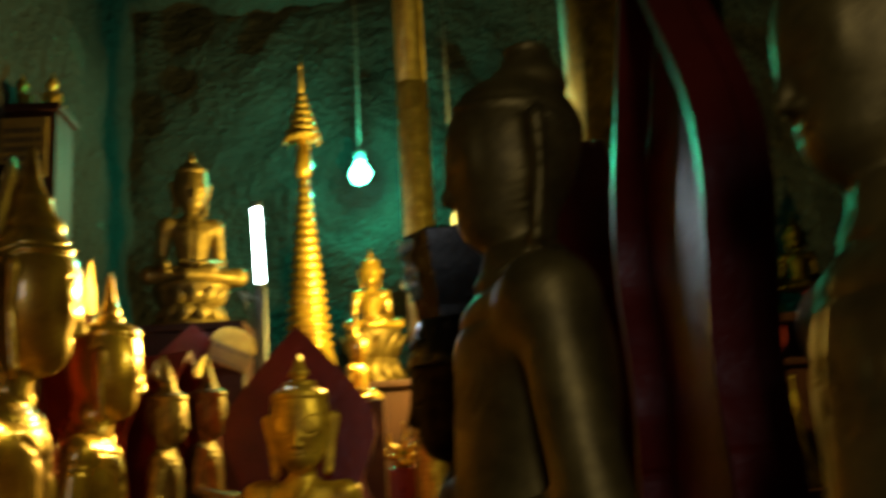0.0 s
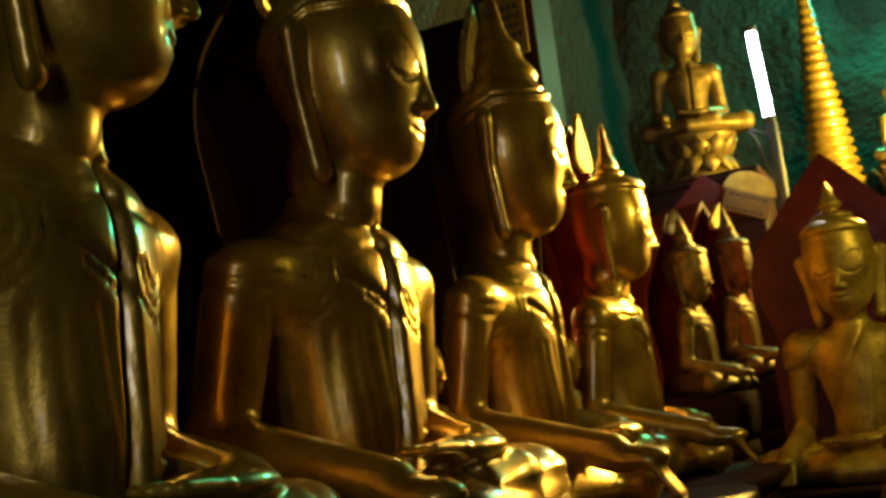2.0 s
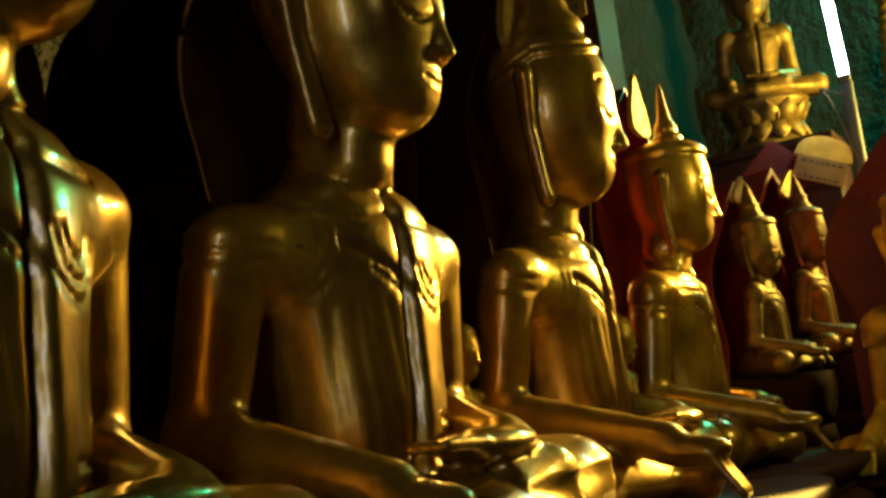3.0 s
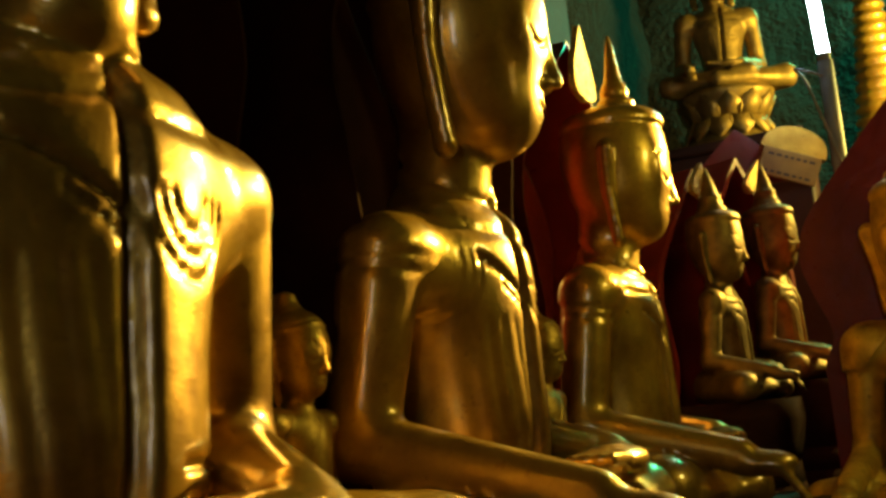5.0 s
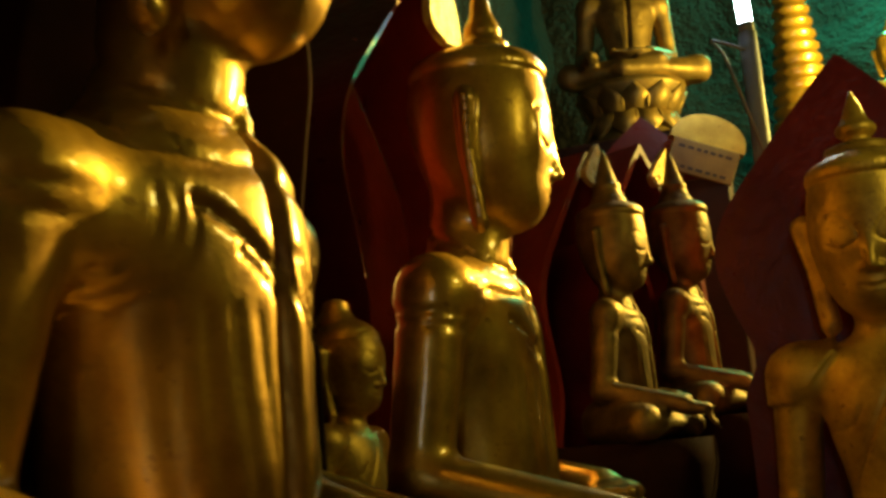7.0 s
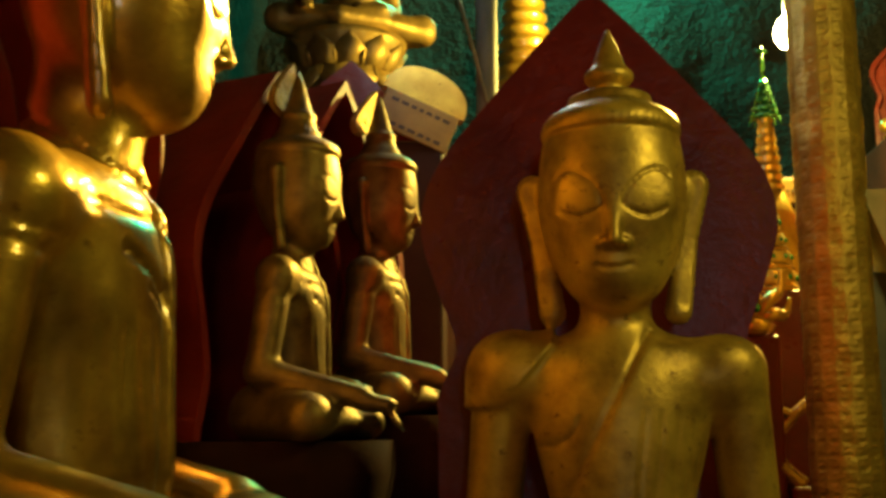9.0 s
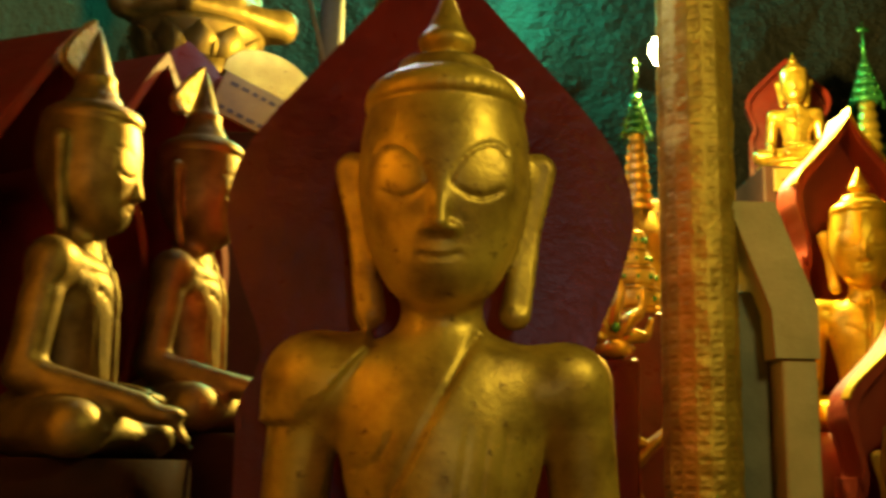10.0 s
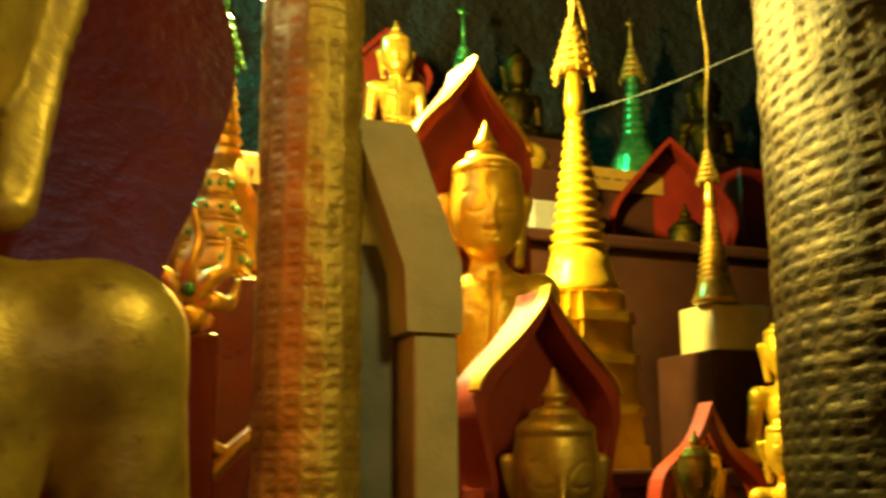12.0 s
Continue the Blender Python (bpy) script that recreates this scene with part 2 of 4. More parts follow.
def seated_figure(name, hat, robe, step=1.0, lean=0.0, small=1.0, high=0.468, twist=0.0, knot_y=0.033, back=0.134, slope=0.0):
    """A seated figure in one mesh, facing -y, one unit of it about 1.03 high, right arm over the knee, left palm in the lap.
    lean: how far the head stands forward; small: the head's size; high: the shoulders' height; twist: degrees by which the face turns to its left."""
    s = step
    xs = axis((-0.43, -0.16, 0.008 * s), (-0.16, 0.16, 0.004 * s), (0.16, 0.43, 0.008 * s))
    ys = axis((-0.42, -0.175, 0.0085 * s), (-0.175, -0.07, 0.0036 * s), (-0.07, 0.23, 0.0085 * s))
    zs = axis((-0.02, 0.1, 0.009 * s), (0.1, 0.56, 0.0065 * s), (0.56, 0.9, 0.0038 * s), (0.9, 1.16, 0.006 * s))
    g = np.meshgrid(xs, ys, zs, indexing="ij")
    x, y, z = g
    m = (np.abs(x), y, z)
    f = blend(ball(g, (0, 0.0, 0.385), (0.140, 0.108, 0.15)), ball(g, (0, -0.008, 0.2), (0.106, 0.108, 0.17)), 0.07)
    f = blend(f, limb(m, (0, 0.005, high + 0.004), (0.15, 0.005, high - 0.006 - slope), 0.058, 0.052), 0.055)
    f = blend(f, limb(g, (0, 0.005, 0.5), (0, -0.008, 0.62), 0.055, 0.052), 0.035)
    # legs folded, the right foot on top
    legs = limb(m, (0.09, 0.07, 0.08), (0.315, -0.11, 0.066), 0.085, 0.066)
    legs = blend(legs, limb(g, (0.315, -0.12, 0.055), (-0.08, -0.25, 0.05), 0.058, 0.045), 0.03)
    legs = blend(legs, limb(g, (-0.315, -0.12, 0.06), (0.1, -0.21, 0.09), 0.06, 0.042), 0.025)
    legs = blend(legs, ball(g, (0, -0.06, 0.05), (0.3, 0.2, 0.055)), 0.03)
    f = blend(f, legs, 0.045)
    # robe: a sheet over the left shoulder, its hem, sash and folds, on the body before the arms
    front = y < -0.01
    if robe == "bare":
        dia = (x + 0.015) * 0.83 - (z - 0.40) * 0.42
        f = raised(f, np.maximum.reduce([-dia, 0.1 - z, z - 0.51]), 0.004)
        f = carve(f, dia, 0.0045, 0.006, front & (z > 0.11) & (z < 0.53))
        curve = np.sqrt((x + 0.112) ** 2 + (z - 0.4) ** 2) - 0.053
        f = carve(f, curve, 0.004, 0.005, front & (z < 0.395) & (x < -0.05) & (x > -0.17))
        for k in range(4):
            f = carve(f, x - 0.03 - 0.026 * k - 0.12 * (z - 0.3), 0.004, 0.0018, front & (z > 0.12) & (z < 0.4))
    else:
        edge = x - 0.004 - 0.06 * (z - 0.36)
        f = raised(f, np.maximum.reduce([-edge, 0.09 - z, z - 0.56]), 0.008)
        f = carve(f, edge, 0.008, 0.016, front & (z > 0.1) & (z < 0.53))
        vee = (z - 0.365) + 0.75 * (x - 0.0) + 3.0 * (x + 0.02) ** 2
        f = carve(f, vee, 0.0055, 0.009, front & (x < 0.004) & (x > -0.085))
        f = carve(f, vee + 0.02, 0.004, 0.004, front & (x < 0.004) & (x > -0.05))
        for rr in (0.022, 0.036, 0.05):
            fold = np.sqrt((x - 0.06) ** 2 + ((z - 0.385) * 0.8) ** 2) - rr
            f = carve(f, fold, 0.0038, 0.005, front & (z < 0.392))
        for rr in (0.04, 0.053, 0.066) if hat != "spike" else ():
            fold = np.sqrt((x + 0.15) ** 2 + ((z - high + 0.03) * 0.9) ** 2) - rr
            f = carve(f, fold, 0.003, 0.0024, front & (z < high - 0.01) & (x > -0.15))
        for level in (0.16, 0.185):
            f = carve(f, z - level, 0.0045, 0.008, front & (x > 0.03) & (x < 0.095))
        for k in range(5):
            f = carve(f, x + 0.03 + 0.022 * k + 0.08 * (z - 0.3), 0.005, 0.002, front & (z > 0.11) & (z < 0.34))
        f = carve(f, z - 0.545 - 0.62 * y + 0.1 * np.abs(x), 0.006, 0.008, (np.abs(x) < 0.12) & (z < 0.58))
        f = carve(f, z - 0.515 - 0.62 * y + 0.2 * np.abs(x), 0.005, 0.005, (np.abs(x) < 0.14) & (z < 0.58))
    # arms
    arms = limb(m, (0.187, 0.005, high - slope), (0.214, 0.036, 0.195), 0.052, 0.045)
    right = blend(limb(g, (-0.217, 0.04, 0.19), (-0.236, -0.25, 0.118), 0.044, 0.031), ball(g, (-0.236, -0.29, 0.1), (0.034, 0.06, 0.024)), 0.02)
    for k in range(4):
        right = blend(right, limb(g, (-0.259 + 0.016 * k, -0.315, 0.095), (-0.256 + 0.015 * k, -0.36, 0.03), 0.0095, 0.0075), 0.008)
    left = limb(g, (0.217, 0.04, 0.19), (0.07, -0.18, 0.15), 0.043, 0.031)
    left = blend(left, ball(g, (0.0, -0.205, 0.145), (0.085, 0.045, 0.022)), 0.025)
    for k in range(4):
        left = blend(left, limb(g, (-0.05, -0.235 + 0.017 * k, 0.15), (-0.125, -0.24 + 0.017 * k, 0.152), 0.0095, 0.008), 0.008)
    arms = blend(arms, right, 0.02)
    arms = blend(arms, left, 0.02)
    if robe == "bare":
        pad = np.maximum((x + 0.1 + 0.85 * np.maximum(0.51 - z, 0)) * 0.8, 0.408 - z)
        arms = raised(arms, pad, 0.012, 0.002)
        f = raised(f, pad, 0.012, 0.002)
    else:
        for level in (0.40, 0.418):
            arms = carve(arms, z - level - 0.15 * y, 0.0045, 0.006, x < -0.12)
    f = blend(f, arms, 0.01 + 0.045 * np.clip((z - 0.37) / 0.07, 0, 1))
    # head
    body = f
    ct, st = math.cos(radians(twist)), math.sin(radians(twist))
    yy = y + lean
    g = ((x * ct + yy * st) / small, (yy * ct - x * st) / small, 0.56 + (z - 0.56) / small)
    x, y, z = g
    m = (np.abs(x), y, z)
    f = limb(g, (0, 0.01, 0.53), (0, -0.005, 0.62), 0.054, 0.052)
    dome = ball(g, (0, -0.006 + back - 0.134, 0.785), (0.120, back, 0.125)) if hat in ("knot", "cap") else np.maximum(ball(g, (0, -0.008, 0.80), (0.121, 0.134, 0.165)), z - 0.872)
    face = blend(dome, ball(g, (0, -0.022, 0.70), (0.107, 0.110, 0.125)), 0.06)
    face = blend(face, ball(g, (0, -0.06, 0.612), (0.054, 0.052, 0.042)), 0.06)
    face = blend(face, ball(m, (0.047, -0.101, 0.738), (0.034, 0.0145, 0.034)), 0.034)
    face = blend(face, limb(g, (0, -0.118, 0.79), (0, -0.150, 0.666), 0.0062, 0.0105), 0.015)
    face = blend(face, ball(m, (0.0145, -0.131, 0.662), (0.0125, 0.014, 0.009)), 0.008)
    face = blend(face, ball(g, (0, -0.119, 0.6345), (0.026, 0.011, 0.0075)), 0.008)
    face = blend(face, ball(g, (0, -0.1145, 0.619), (0.02, 0.011, 0.0085)), 0.008)
    face = carve(face, z - 0.6265 + 0.004 * np.cos(x / 0.011), 0.003, 0.003, (m[0] < 0.03) & (y < -0.09))
    u = np.clip((m[0] - 0.014) / 0.074, 0, 1)
    face = carve(face, z - 0.722 + 0.016 * np.sin(u * math.pi), 0.0038, 0.006 * np.sin(u * math.pi) ** 0.5, (m[0] > 0.014) & (m[0] < 0.088) & (y < -0.06))
    socket = (np.sqrt(((m[0] - 0.053 - 0.5 * (z - 0.742)) / 0.031) ** 2 + ((z - 0.742) / 0.04) ** 2) - 1) * 0.033
    face = carve(face, socket, 0.0028, 0.0034, (y < -0.05) & ((m[0] < 0.05) | (z > 0.768)) & (z > 0.722))
    # long ears, standing off at the top
    flat = (m[0], y * 1.35, z)
    ears = np.minimum(limb(flat, (0.136, 0.03, 0.782), (0.122, 0.032, 0.69), 0.028, 0.02), limb(flat, (0.122, 0.032, 0.69), (0.104, 0.014, 0.567), 0.02, 0.023))
    ears = ears + 0.006 * np.exp(-(limb(m, (0.141, 0.004, 0.78), (0.112, -0.004, 0.58), 0.001, 0.001) / 0.009) ** 2)
    f = blend(f, blend(face, ears, 0.008), 0.014)
    c = (0, -0.012)
    if hat in ("knot", "cap"):
        line = 0.838 - 0.55 * np.maximum(y, 0) + 0.012 * np.cos(x / 0.04)
        f = raised(f, line - z, 0.008, 0.004)
        f = carve(f, z - line - 0.016, 0.004, 0.005)
        knot = blend(ball(g, (0, knot_y, 0.905), (0.072, 0.078, 0.045)), ball(g, (0, knot_y, 0.945), (0.052, 0.052, 0.05)), 0.02)
        if hat == "knot":
            knot = blend(knot, limb(g, (0, knot_y, 0.965), (0, knot_y, 1.1), 0.034, 0.008), 0.03)
        f = blend(f, knot, 0.012)
        f = blend(f, ball(g, (0, knot_y, 0.975), (0.052, 0.052, 0.009)), 0.004)
    else:
        tall = hat == "spike"
        top = ball(g, (*c, 0.87), (0.117, 0.131, 0.05))
        rim = np.sqrt((np.sqrt((x * 1.12) ** 2 + (y - c[1]) ** 2) - 0.124) ** 2 + ((z - 0.864) * 0.8) ** 2) - 0.0065
        rim = rim + 0.0014 * np.cos(np.arctan2(y - c[1], x) * 64)
        top = blend(top, rim, 0.004)
        top = blend(top, np.maximum(limb(g, (*c, 0.88), (*c, 0.95), 0.088, 0.06), z - 0.93), 0.004) if not tall else blend(top, ball(g, (*c, 0.895), (0.085, 0.09, 0.026)), 0.004)
        if tall:
            k = (0, -0.03)
            top = blend(top, ball(g, (*k, 0.925), (0.05, 0.05, 0.02)), 0.01)
            top = blend(top, ball(g, (*k, 0.955), (0.034, 0.034, 0.03)), 0.01)
            top = blend(top, limb(g, (*k, 0.955), (*k, 1.11), 0.027, 0.006), 0.02)
        else:
            top = np.maximum(top, z - 0.935)
            top = blend(top, ball(g, (*c, 0.925), (0.068, 0.07, 0.018)), 0.006)
            top = blend(top, limb(g, (*c, 0.93), (*c, 0.955), 0.026, 0.026), 0.008)
            if hat == "cone":
                top = blend(top, limb(g, (*c, 0.93), (*c, 1.13), 0.064, 0.006), 0.01)
                top = blend(top, ball(g, (*c, 0.985), (0.06, 0.06, 0.012)), 0.006)
            else:
                top = blend(top, ball(g, (*c, 0.968), (0.043, 0.043, 0.022)), 0.006)
                top = blend(top, limb(g, (*c, 0.975), (*c, 1.055), 0.034, 0.004), 0.006)
        f = np.minimum(f, top)
    x, y, z = np.meshgrid(xs, ys, zs, indexing="ij")
    f = blend(body, f * small, 0.016)
    f = np.maximum(f, -z)
    verts, quads = skin(f, xs, ys, zs)
    me = bpy.data.meshes.new(name)
    me.from_pydata(verts.tolist(), [], quads.tolist())
    for p in me.polygons:
        p.use_smooth = True
    return me


def place_statue(me, mat, where, size, turn, label, group=""):
    ob = new("seated_statue", me)
    if not me.materials:
        me.materials.append(mat)
    ob.material_slots[0].link = "OBJECT"
    ob.material_slots[0].material = mat
    ob.location, ob.rotation_euler, ob.scale = where, (0, 0, radians(turn)), (size, size, size)
    return tagged(ob, label, "statue", group)


# ---------------------------------------------------------------- the cave
def rock_sheet(name, corner, u, v, nu, nv, depth, label, kind="structure"):
    """A rough sheet of rock spanned by u and v from corner."""
    corner, u, v = Vector(corner), Vector(u), Vector(v)
    nrm = u.cross(v).normalized()
    bm = bmesh.new()
    rows = []
    for i in range(nu + 1):
        row = []
        for j in range(nv + 1):
            p = corner + u * (i / nu) + v * (j / nv)
            d = noise.fractal(p * 0.7, 1.0, 2.1, 5) * depth + noise.noise(p * 3.1) * depth * 0.18
            row.append(bm.verts.new(p + nrm * d))
        rows.append(row)
    for i in range(nu):
        for j in range(nv):
            bm.faces.new((rows[i][j], rows[i + 1][j], rows[i + 1][j + 1], rows[i][j + 1]))
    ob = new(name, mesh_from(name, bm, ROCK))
    return tagged(ob, label, "cave", kind=kind)


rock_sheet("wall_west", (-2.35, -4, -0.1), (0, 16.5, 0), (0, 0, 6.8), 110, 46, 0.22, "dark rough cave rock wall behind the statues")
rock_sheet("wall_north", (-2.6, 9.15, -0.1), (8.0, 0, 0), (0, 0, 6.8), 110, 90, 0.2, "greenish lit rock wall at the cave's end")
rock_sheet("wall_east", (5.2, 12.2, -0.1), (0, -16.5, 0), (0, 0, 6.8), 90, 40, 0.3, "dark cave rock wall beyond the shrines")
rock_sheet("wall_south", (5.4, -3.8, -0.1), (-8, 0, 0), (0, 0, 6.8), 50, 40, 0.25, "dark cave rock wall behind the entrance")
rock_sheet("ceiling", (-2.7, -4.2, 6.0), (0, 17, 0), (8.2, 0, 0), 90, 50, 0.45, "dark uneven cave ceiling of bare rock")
bm = bmesh.new()
box(bm, (-2.6, -4.2, -0.1), (5.6, 12.2, 0.0))
floor = tagged(part("floor", bm, FLOOR, None, smooth=False), "worn dark red tiled cave floor", "floor", kind="structure")


def plinth(name, lo, hi, label, mat=BROWN, lip=0.03):
    """A raised block with a moulded top and foot."""
    ob = thing(name, ((lo[0] + hi[0]) / 2, (lo[1] + hi[1]) / 2, lo[2]), label, "platform", kind="structure")
    w, d, h = (hi[0] - lo[0]) / 2, (hi[1] - lo[1]) / 2, hi[2] - lo[2]
    bm = bmesh.new()
    box(bm, (-w, -d, 0), (w, d, h - 0.05), 0.006)
    part("block", bm, mat, ob, smooth=False)
    bm = bmesh.new()
    box(bm, (-w - lip, -d - lip, h - 0.05), (w + lip, d + lip, h), 0.012)
    part("slab", bm, mat, ob, smooth=False)
    return ob


plinth("platform_west", (-2.3, -1.2, 0), (-0.82, 5.95, 1.1), "dark red painted platform under the row of statues", SHADE_RED)
plinth("platform_middle", (-0.95 + 0.2, 4.5, 0), (0.02, 5.3, 1.08), "dark red painted platform under the facing statue", SHADE_RED)
plinth("platform_east", (0.0, -0.2, 0), (1.3, 3.75, 1.06), "dark red painted platform under the opposite statues")
plinth("tier_low", (0.32, 5.5, 0), (2.6, 6.6, 1.2), "dark brown stepped tier carrying small shrines")
plinth("tier_middle", (-1.9, 6.55, 0), (3.4, 7.4, 1.55), "dark brown stepped tier carrying gilded spires")
plinth("tier_high", (-2.1, 7.4, 0), (4.2, 9.3, 2.4), "dark brown high tier carrying small statues")


# ---------------------------------------------------------------- niches of ogee outline
def ogee(half, high, steps=7, waist=0.84, foot=0.94, crown=0.0, mid=0.52):
    """The outline of a pointed niche, from the right foot over the apex to the left foot. crown: the height of its pointed part."""
    up = crown or high * 0.6
    z = lambda u: high - up * (1 - u)
    right = smooth_line([(half * foot, 0, 0), (half * foot, 0, z(-0.1)), (half * 0.90, 0, z(0.0)), (half * waist, 0, z(0.117)), (half * 0.92, 0, z(0.27)),
                         (half, 0, z(0.41)), (half * 0.9, 0, z(0.56)), (half * mid, 0, z(0.76)), (half * (mid - 0.31), 0, z(0.91)), (0, 0, z(1))], steps)
    return [(p.x, p.z) for p in right] + [(-p.x, p.z) for p in reversed(right[:-1])]


def slab(bm, line, y0, y1):
    a = [bm.verts.new((x, y0, z)) for x, z in line]
    b = [bm.verts.new((x, y1, z)) for x, z in line]
    n = len(line)
    for i in range(n):
        bm.faces.new((a[i], a[(i + 1) % n], b[(i + 1) % n], b[i]))
    bm.faces.new(a)
    bm.faces.new(list(reversed(b)))
    return bm


def shell(bm, outer, inner, y0, y1):
    rings = [[bm.verts.new((x, y, z)) for x, z in line] for line, y in ((outer, y0), (outer, y1), (inner, y1), (inner, y0))]
    n = len(outer)
    for a, b in zip(rings, rings[1:] + rings[:1]):
        for i in range(n - 1):
            bm.faces.new((a[i], a[i + 1], b[i + 1], b[i]))
    for i in (0, n - 1):
        bm.faces.new([r[i] for r in rings])
    return bm


def niche(where, half, high, depth, turn, label, thick=0.02, mat=RED, edge=True, group="pointed niches", leaf=0.2, crown=0.0, mid=0.52, tip=CREAM, drop=0.8, lean=0, slim=1.0, aside=0.0):
    """A hollow pointed hood with a back board; its open front faces -y before the turn."""
    ob = thing("niche", where, label, "niche", group, turn=turn)
    line = ogee(half, high, crown=crown, mid=mid)
    inner = [(x * (1 - thick / half), z - thick * (z / high) ** 2 * 1.3) for x, z in line]
    bm = bmesh.new()
    part("back_board", slab(bm, line, 0, 0.03), mat, ob, smooth=False)
    bm = bmesh.new()
    part("hood", shell(bm, line, inner, -depth, -0.002), mat, ob, smooth=False)
    if edge:
        k = leaf
        pts = smooth_line([(0.012 * k, 0, 0), (0.36 * k, 0, 0.1 * k), (0.34 * k, 0, 0.4 * k), (0.14 * k, 0, 0.78 * k), (0, 0, 1.02 * k)], 5)
        flame = [(p.x, p.z) for p in pts] + [(-p.x, p.z) for p in reversed(pts[:-1])]
        bm = bmesh.new()
        slab(bm, [(x * slim, z) for x, z in flame], -0.009, 0.009)
        bm.transform(Matrix.Rotation(radians(lean), 4, "Y"))
        part("tip_leaf", bm, tip, ob, "pale gilt leaf-shaped tip", smooth=False, at=(aside, -depth - 0.03, high - drop * k))
    return ob


def cushion(where, half_x, half_y, high, label, turn=0, mat=None):
    """A low throne of stacked lotus mouldings."""
    ob = thing("throne", where, label, "throne", "low thrones", turn=turn)
    prof = [(0.96, 0), (1.0, 0.12), (0.97, 0.25), (0.88, 0.4), (0.86, 0.55), (0.94, 0.7), (1.0, 0.85), (0.99, 1.0)]
    for name, lo, hi in (("foot", 0, 4), ("waist", 3, 5), ("top", 4, 8)):
        bm = bmesh.new()
        rings = []
        for r, zz in prof[lo:hi]:
            ring = []
            for i in range(40):
                a = 2 * math.pi * i / 40
                ca, sa = math.cos(a), math.sin(a)
                q = (abs(ca) ** 4 + abs(sa) ** 4) ** -0.25
                ring.append(bm.verts.new((half_x * r * q * ca, half_y * r * q * sa, zz * high)))
            rings.append(ring)
        for a, b in zip(rings, rings[1:]):
            for i in range(40):
                bm.faces.new((a[i], a[(i + 1) % 40], b[(i + 1) % 40], b[i]))
        bm.faces.new(list(reversed(rings[0])))
        bm.faces.new(rings[-1])
        part(name, bm, mat or BROWN, ob)
    return ob


ROBED = seated_figure("robed_figure", "knot", "robed", lean=0.04, high=0.445, twist=32, slope=0.02)
TURNED = seated_figure("turned_figure", "knot", "robed", lean=0.06, small=0.92, high=0.445, twist=17, slope=0.035)
LARGE = seated_figure("large_robed_figure", "knot", "robed", lean=0.03, high=0.435, twist=22, knot_y=-0.03, back=0.118, slope=0.022)
TIERED = seated_figure("tiered_figure", "tier", "bare")
OPPOSED = seated_figure("opposed_figure", "cap", "robed", 1.3, small=0.74, slope=0.01)
SPIKED = seated_figure("spiked_figure", "spike", "robed", lean=0.038, small=0.86, twist=15, slope=0.018)
SMALL_T = seated_figure("small_tiered_figure", "tier", "robed", 1.7)
SMALL_P = seated_figure("small_conical_figure", "cone", "robed", 1.7)
SMALL_K = seated_figure("small_knot_figure", "knot", "bare", 1.9)
SMALL_C = seated_figure("small_cap_figure", "cap", "bare", 1.9)

# the row on the west platform, facing east: (figure, x, y, seat, size, turn, label)
ROW = [
    (ROBED, -1.06, 0.72, 1.3, 1.0, 95, "gilded seated statue with a robe, at the row's start"),
    (ROBED, -1.02, 1.6, 1.31, 1.02, 97, "gilded seated statue with sash and smooth hair knot"),
    (TURNED, -1.115, 2.36, 1.295, 1.13, 84, "gilded seated statue with pleated sash, face half shadowed"),
    (LARGE, -1.22, 3.37, 1.26, 1.26, 93, "large gilded seated statue with pointed hair knot"),
    (SPIKED, -1.26, 4.38, 1.263, 1.2, 98, "large gilded statue with ribbed hat and pale spike"),
]
for me, px, py, seat, size, turn, label in ROW:
    ob = place_statue(me, GOLD, (px, py, seat), size, turn, label, "row of gilded statues")
    if me == TURNED:
        ob.scale.x *= 1.06
    cushion((px + 0.06 * size, py, 1.1), 0.36 * size, 0.44 * size, seat - 1.1, "dark red lotus throne under a gilded statue")
# niches before y = 4 carry their shade in the near-black colour
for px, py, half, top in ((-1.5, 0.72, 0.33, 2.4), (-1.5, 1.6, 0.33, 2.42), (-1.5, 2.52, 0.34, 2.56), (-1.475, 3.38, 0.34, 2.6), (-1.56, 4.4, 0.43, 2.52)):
    niche((px, py, 1.1), half, top - 1.1, 0.26, 90, "dark red pointed niche with pale edge behind a statue", thick=0.007, mat=SHADE_RED if py < 4 else RED, aside=-0.05 if py < 4 else 0, edge=py > 2, leaf=0.28 if py < 4 else 0.21, drop=1.0 if py < 4 else 0.85, tip=LEAF)

# the statue at the aisle's end
place_statue(TIERED, GOLD_MATT, (-0.525, 4.86, 1.165), 1.0, -3, "gilded seated statue with tiered hat, bare shoulder, eyes lowered")
cushion((-0.525, 4.8, 1.08), 0.4, 0.3, 0.085, "dark red low throne under the facing statue")
board = thing("niche_board", (-0.545, 5.02, 1.09), "dark red lacquered pointed board behind the facing statue", "niche board")
part("board", slab(bmesh.new(), ogee(0.325, 1.275, waist=0.80, foot=0.9), 0.0, 0.1), RED, board, smooth=False)

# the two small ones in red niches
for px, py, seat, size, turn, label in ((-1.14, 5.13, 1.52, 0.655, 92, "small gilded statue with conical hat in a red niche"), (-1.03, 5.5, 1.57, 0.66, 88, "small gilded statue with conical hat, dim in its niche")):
    place_statue(SMALL_P, GOLD_DIM, (px, py, seat), size, turn, label, "small niche statues")
    cushion((px, py, 1.1), 0.2, 0.2, seat - 1.1, "dark red block throne under a small statue", turn, SHADE_RED)
niche((-1.49, 5.3, 1.1), 0.25, 1.18, 0.33, 68, "red pointed niche with pale tip round a small statue", mat=RED_MID, group="small niches", leaf=0.12, tip=LEAF, drop=0.9, lean=14, slim=0.95, aside=-0.03)
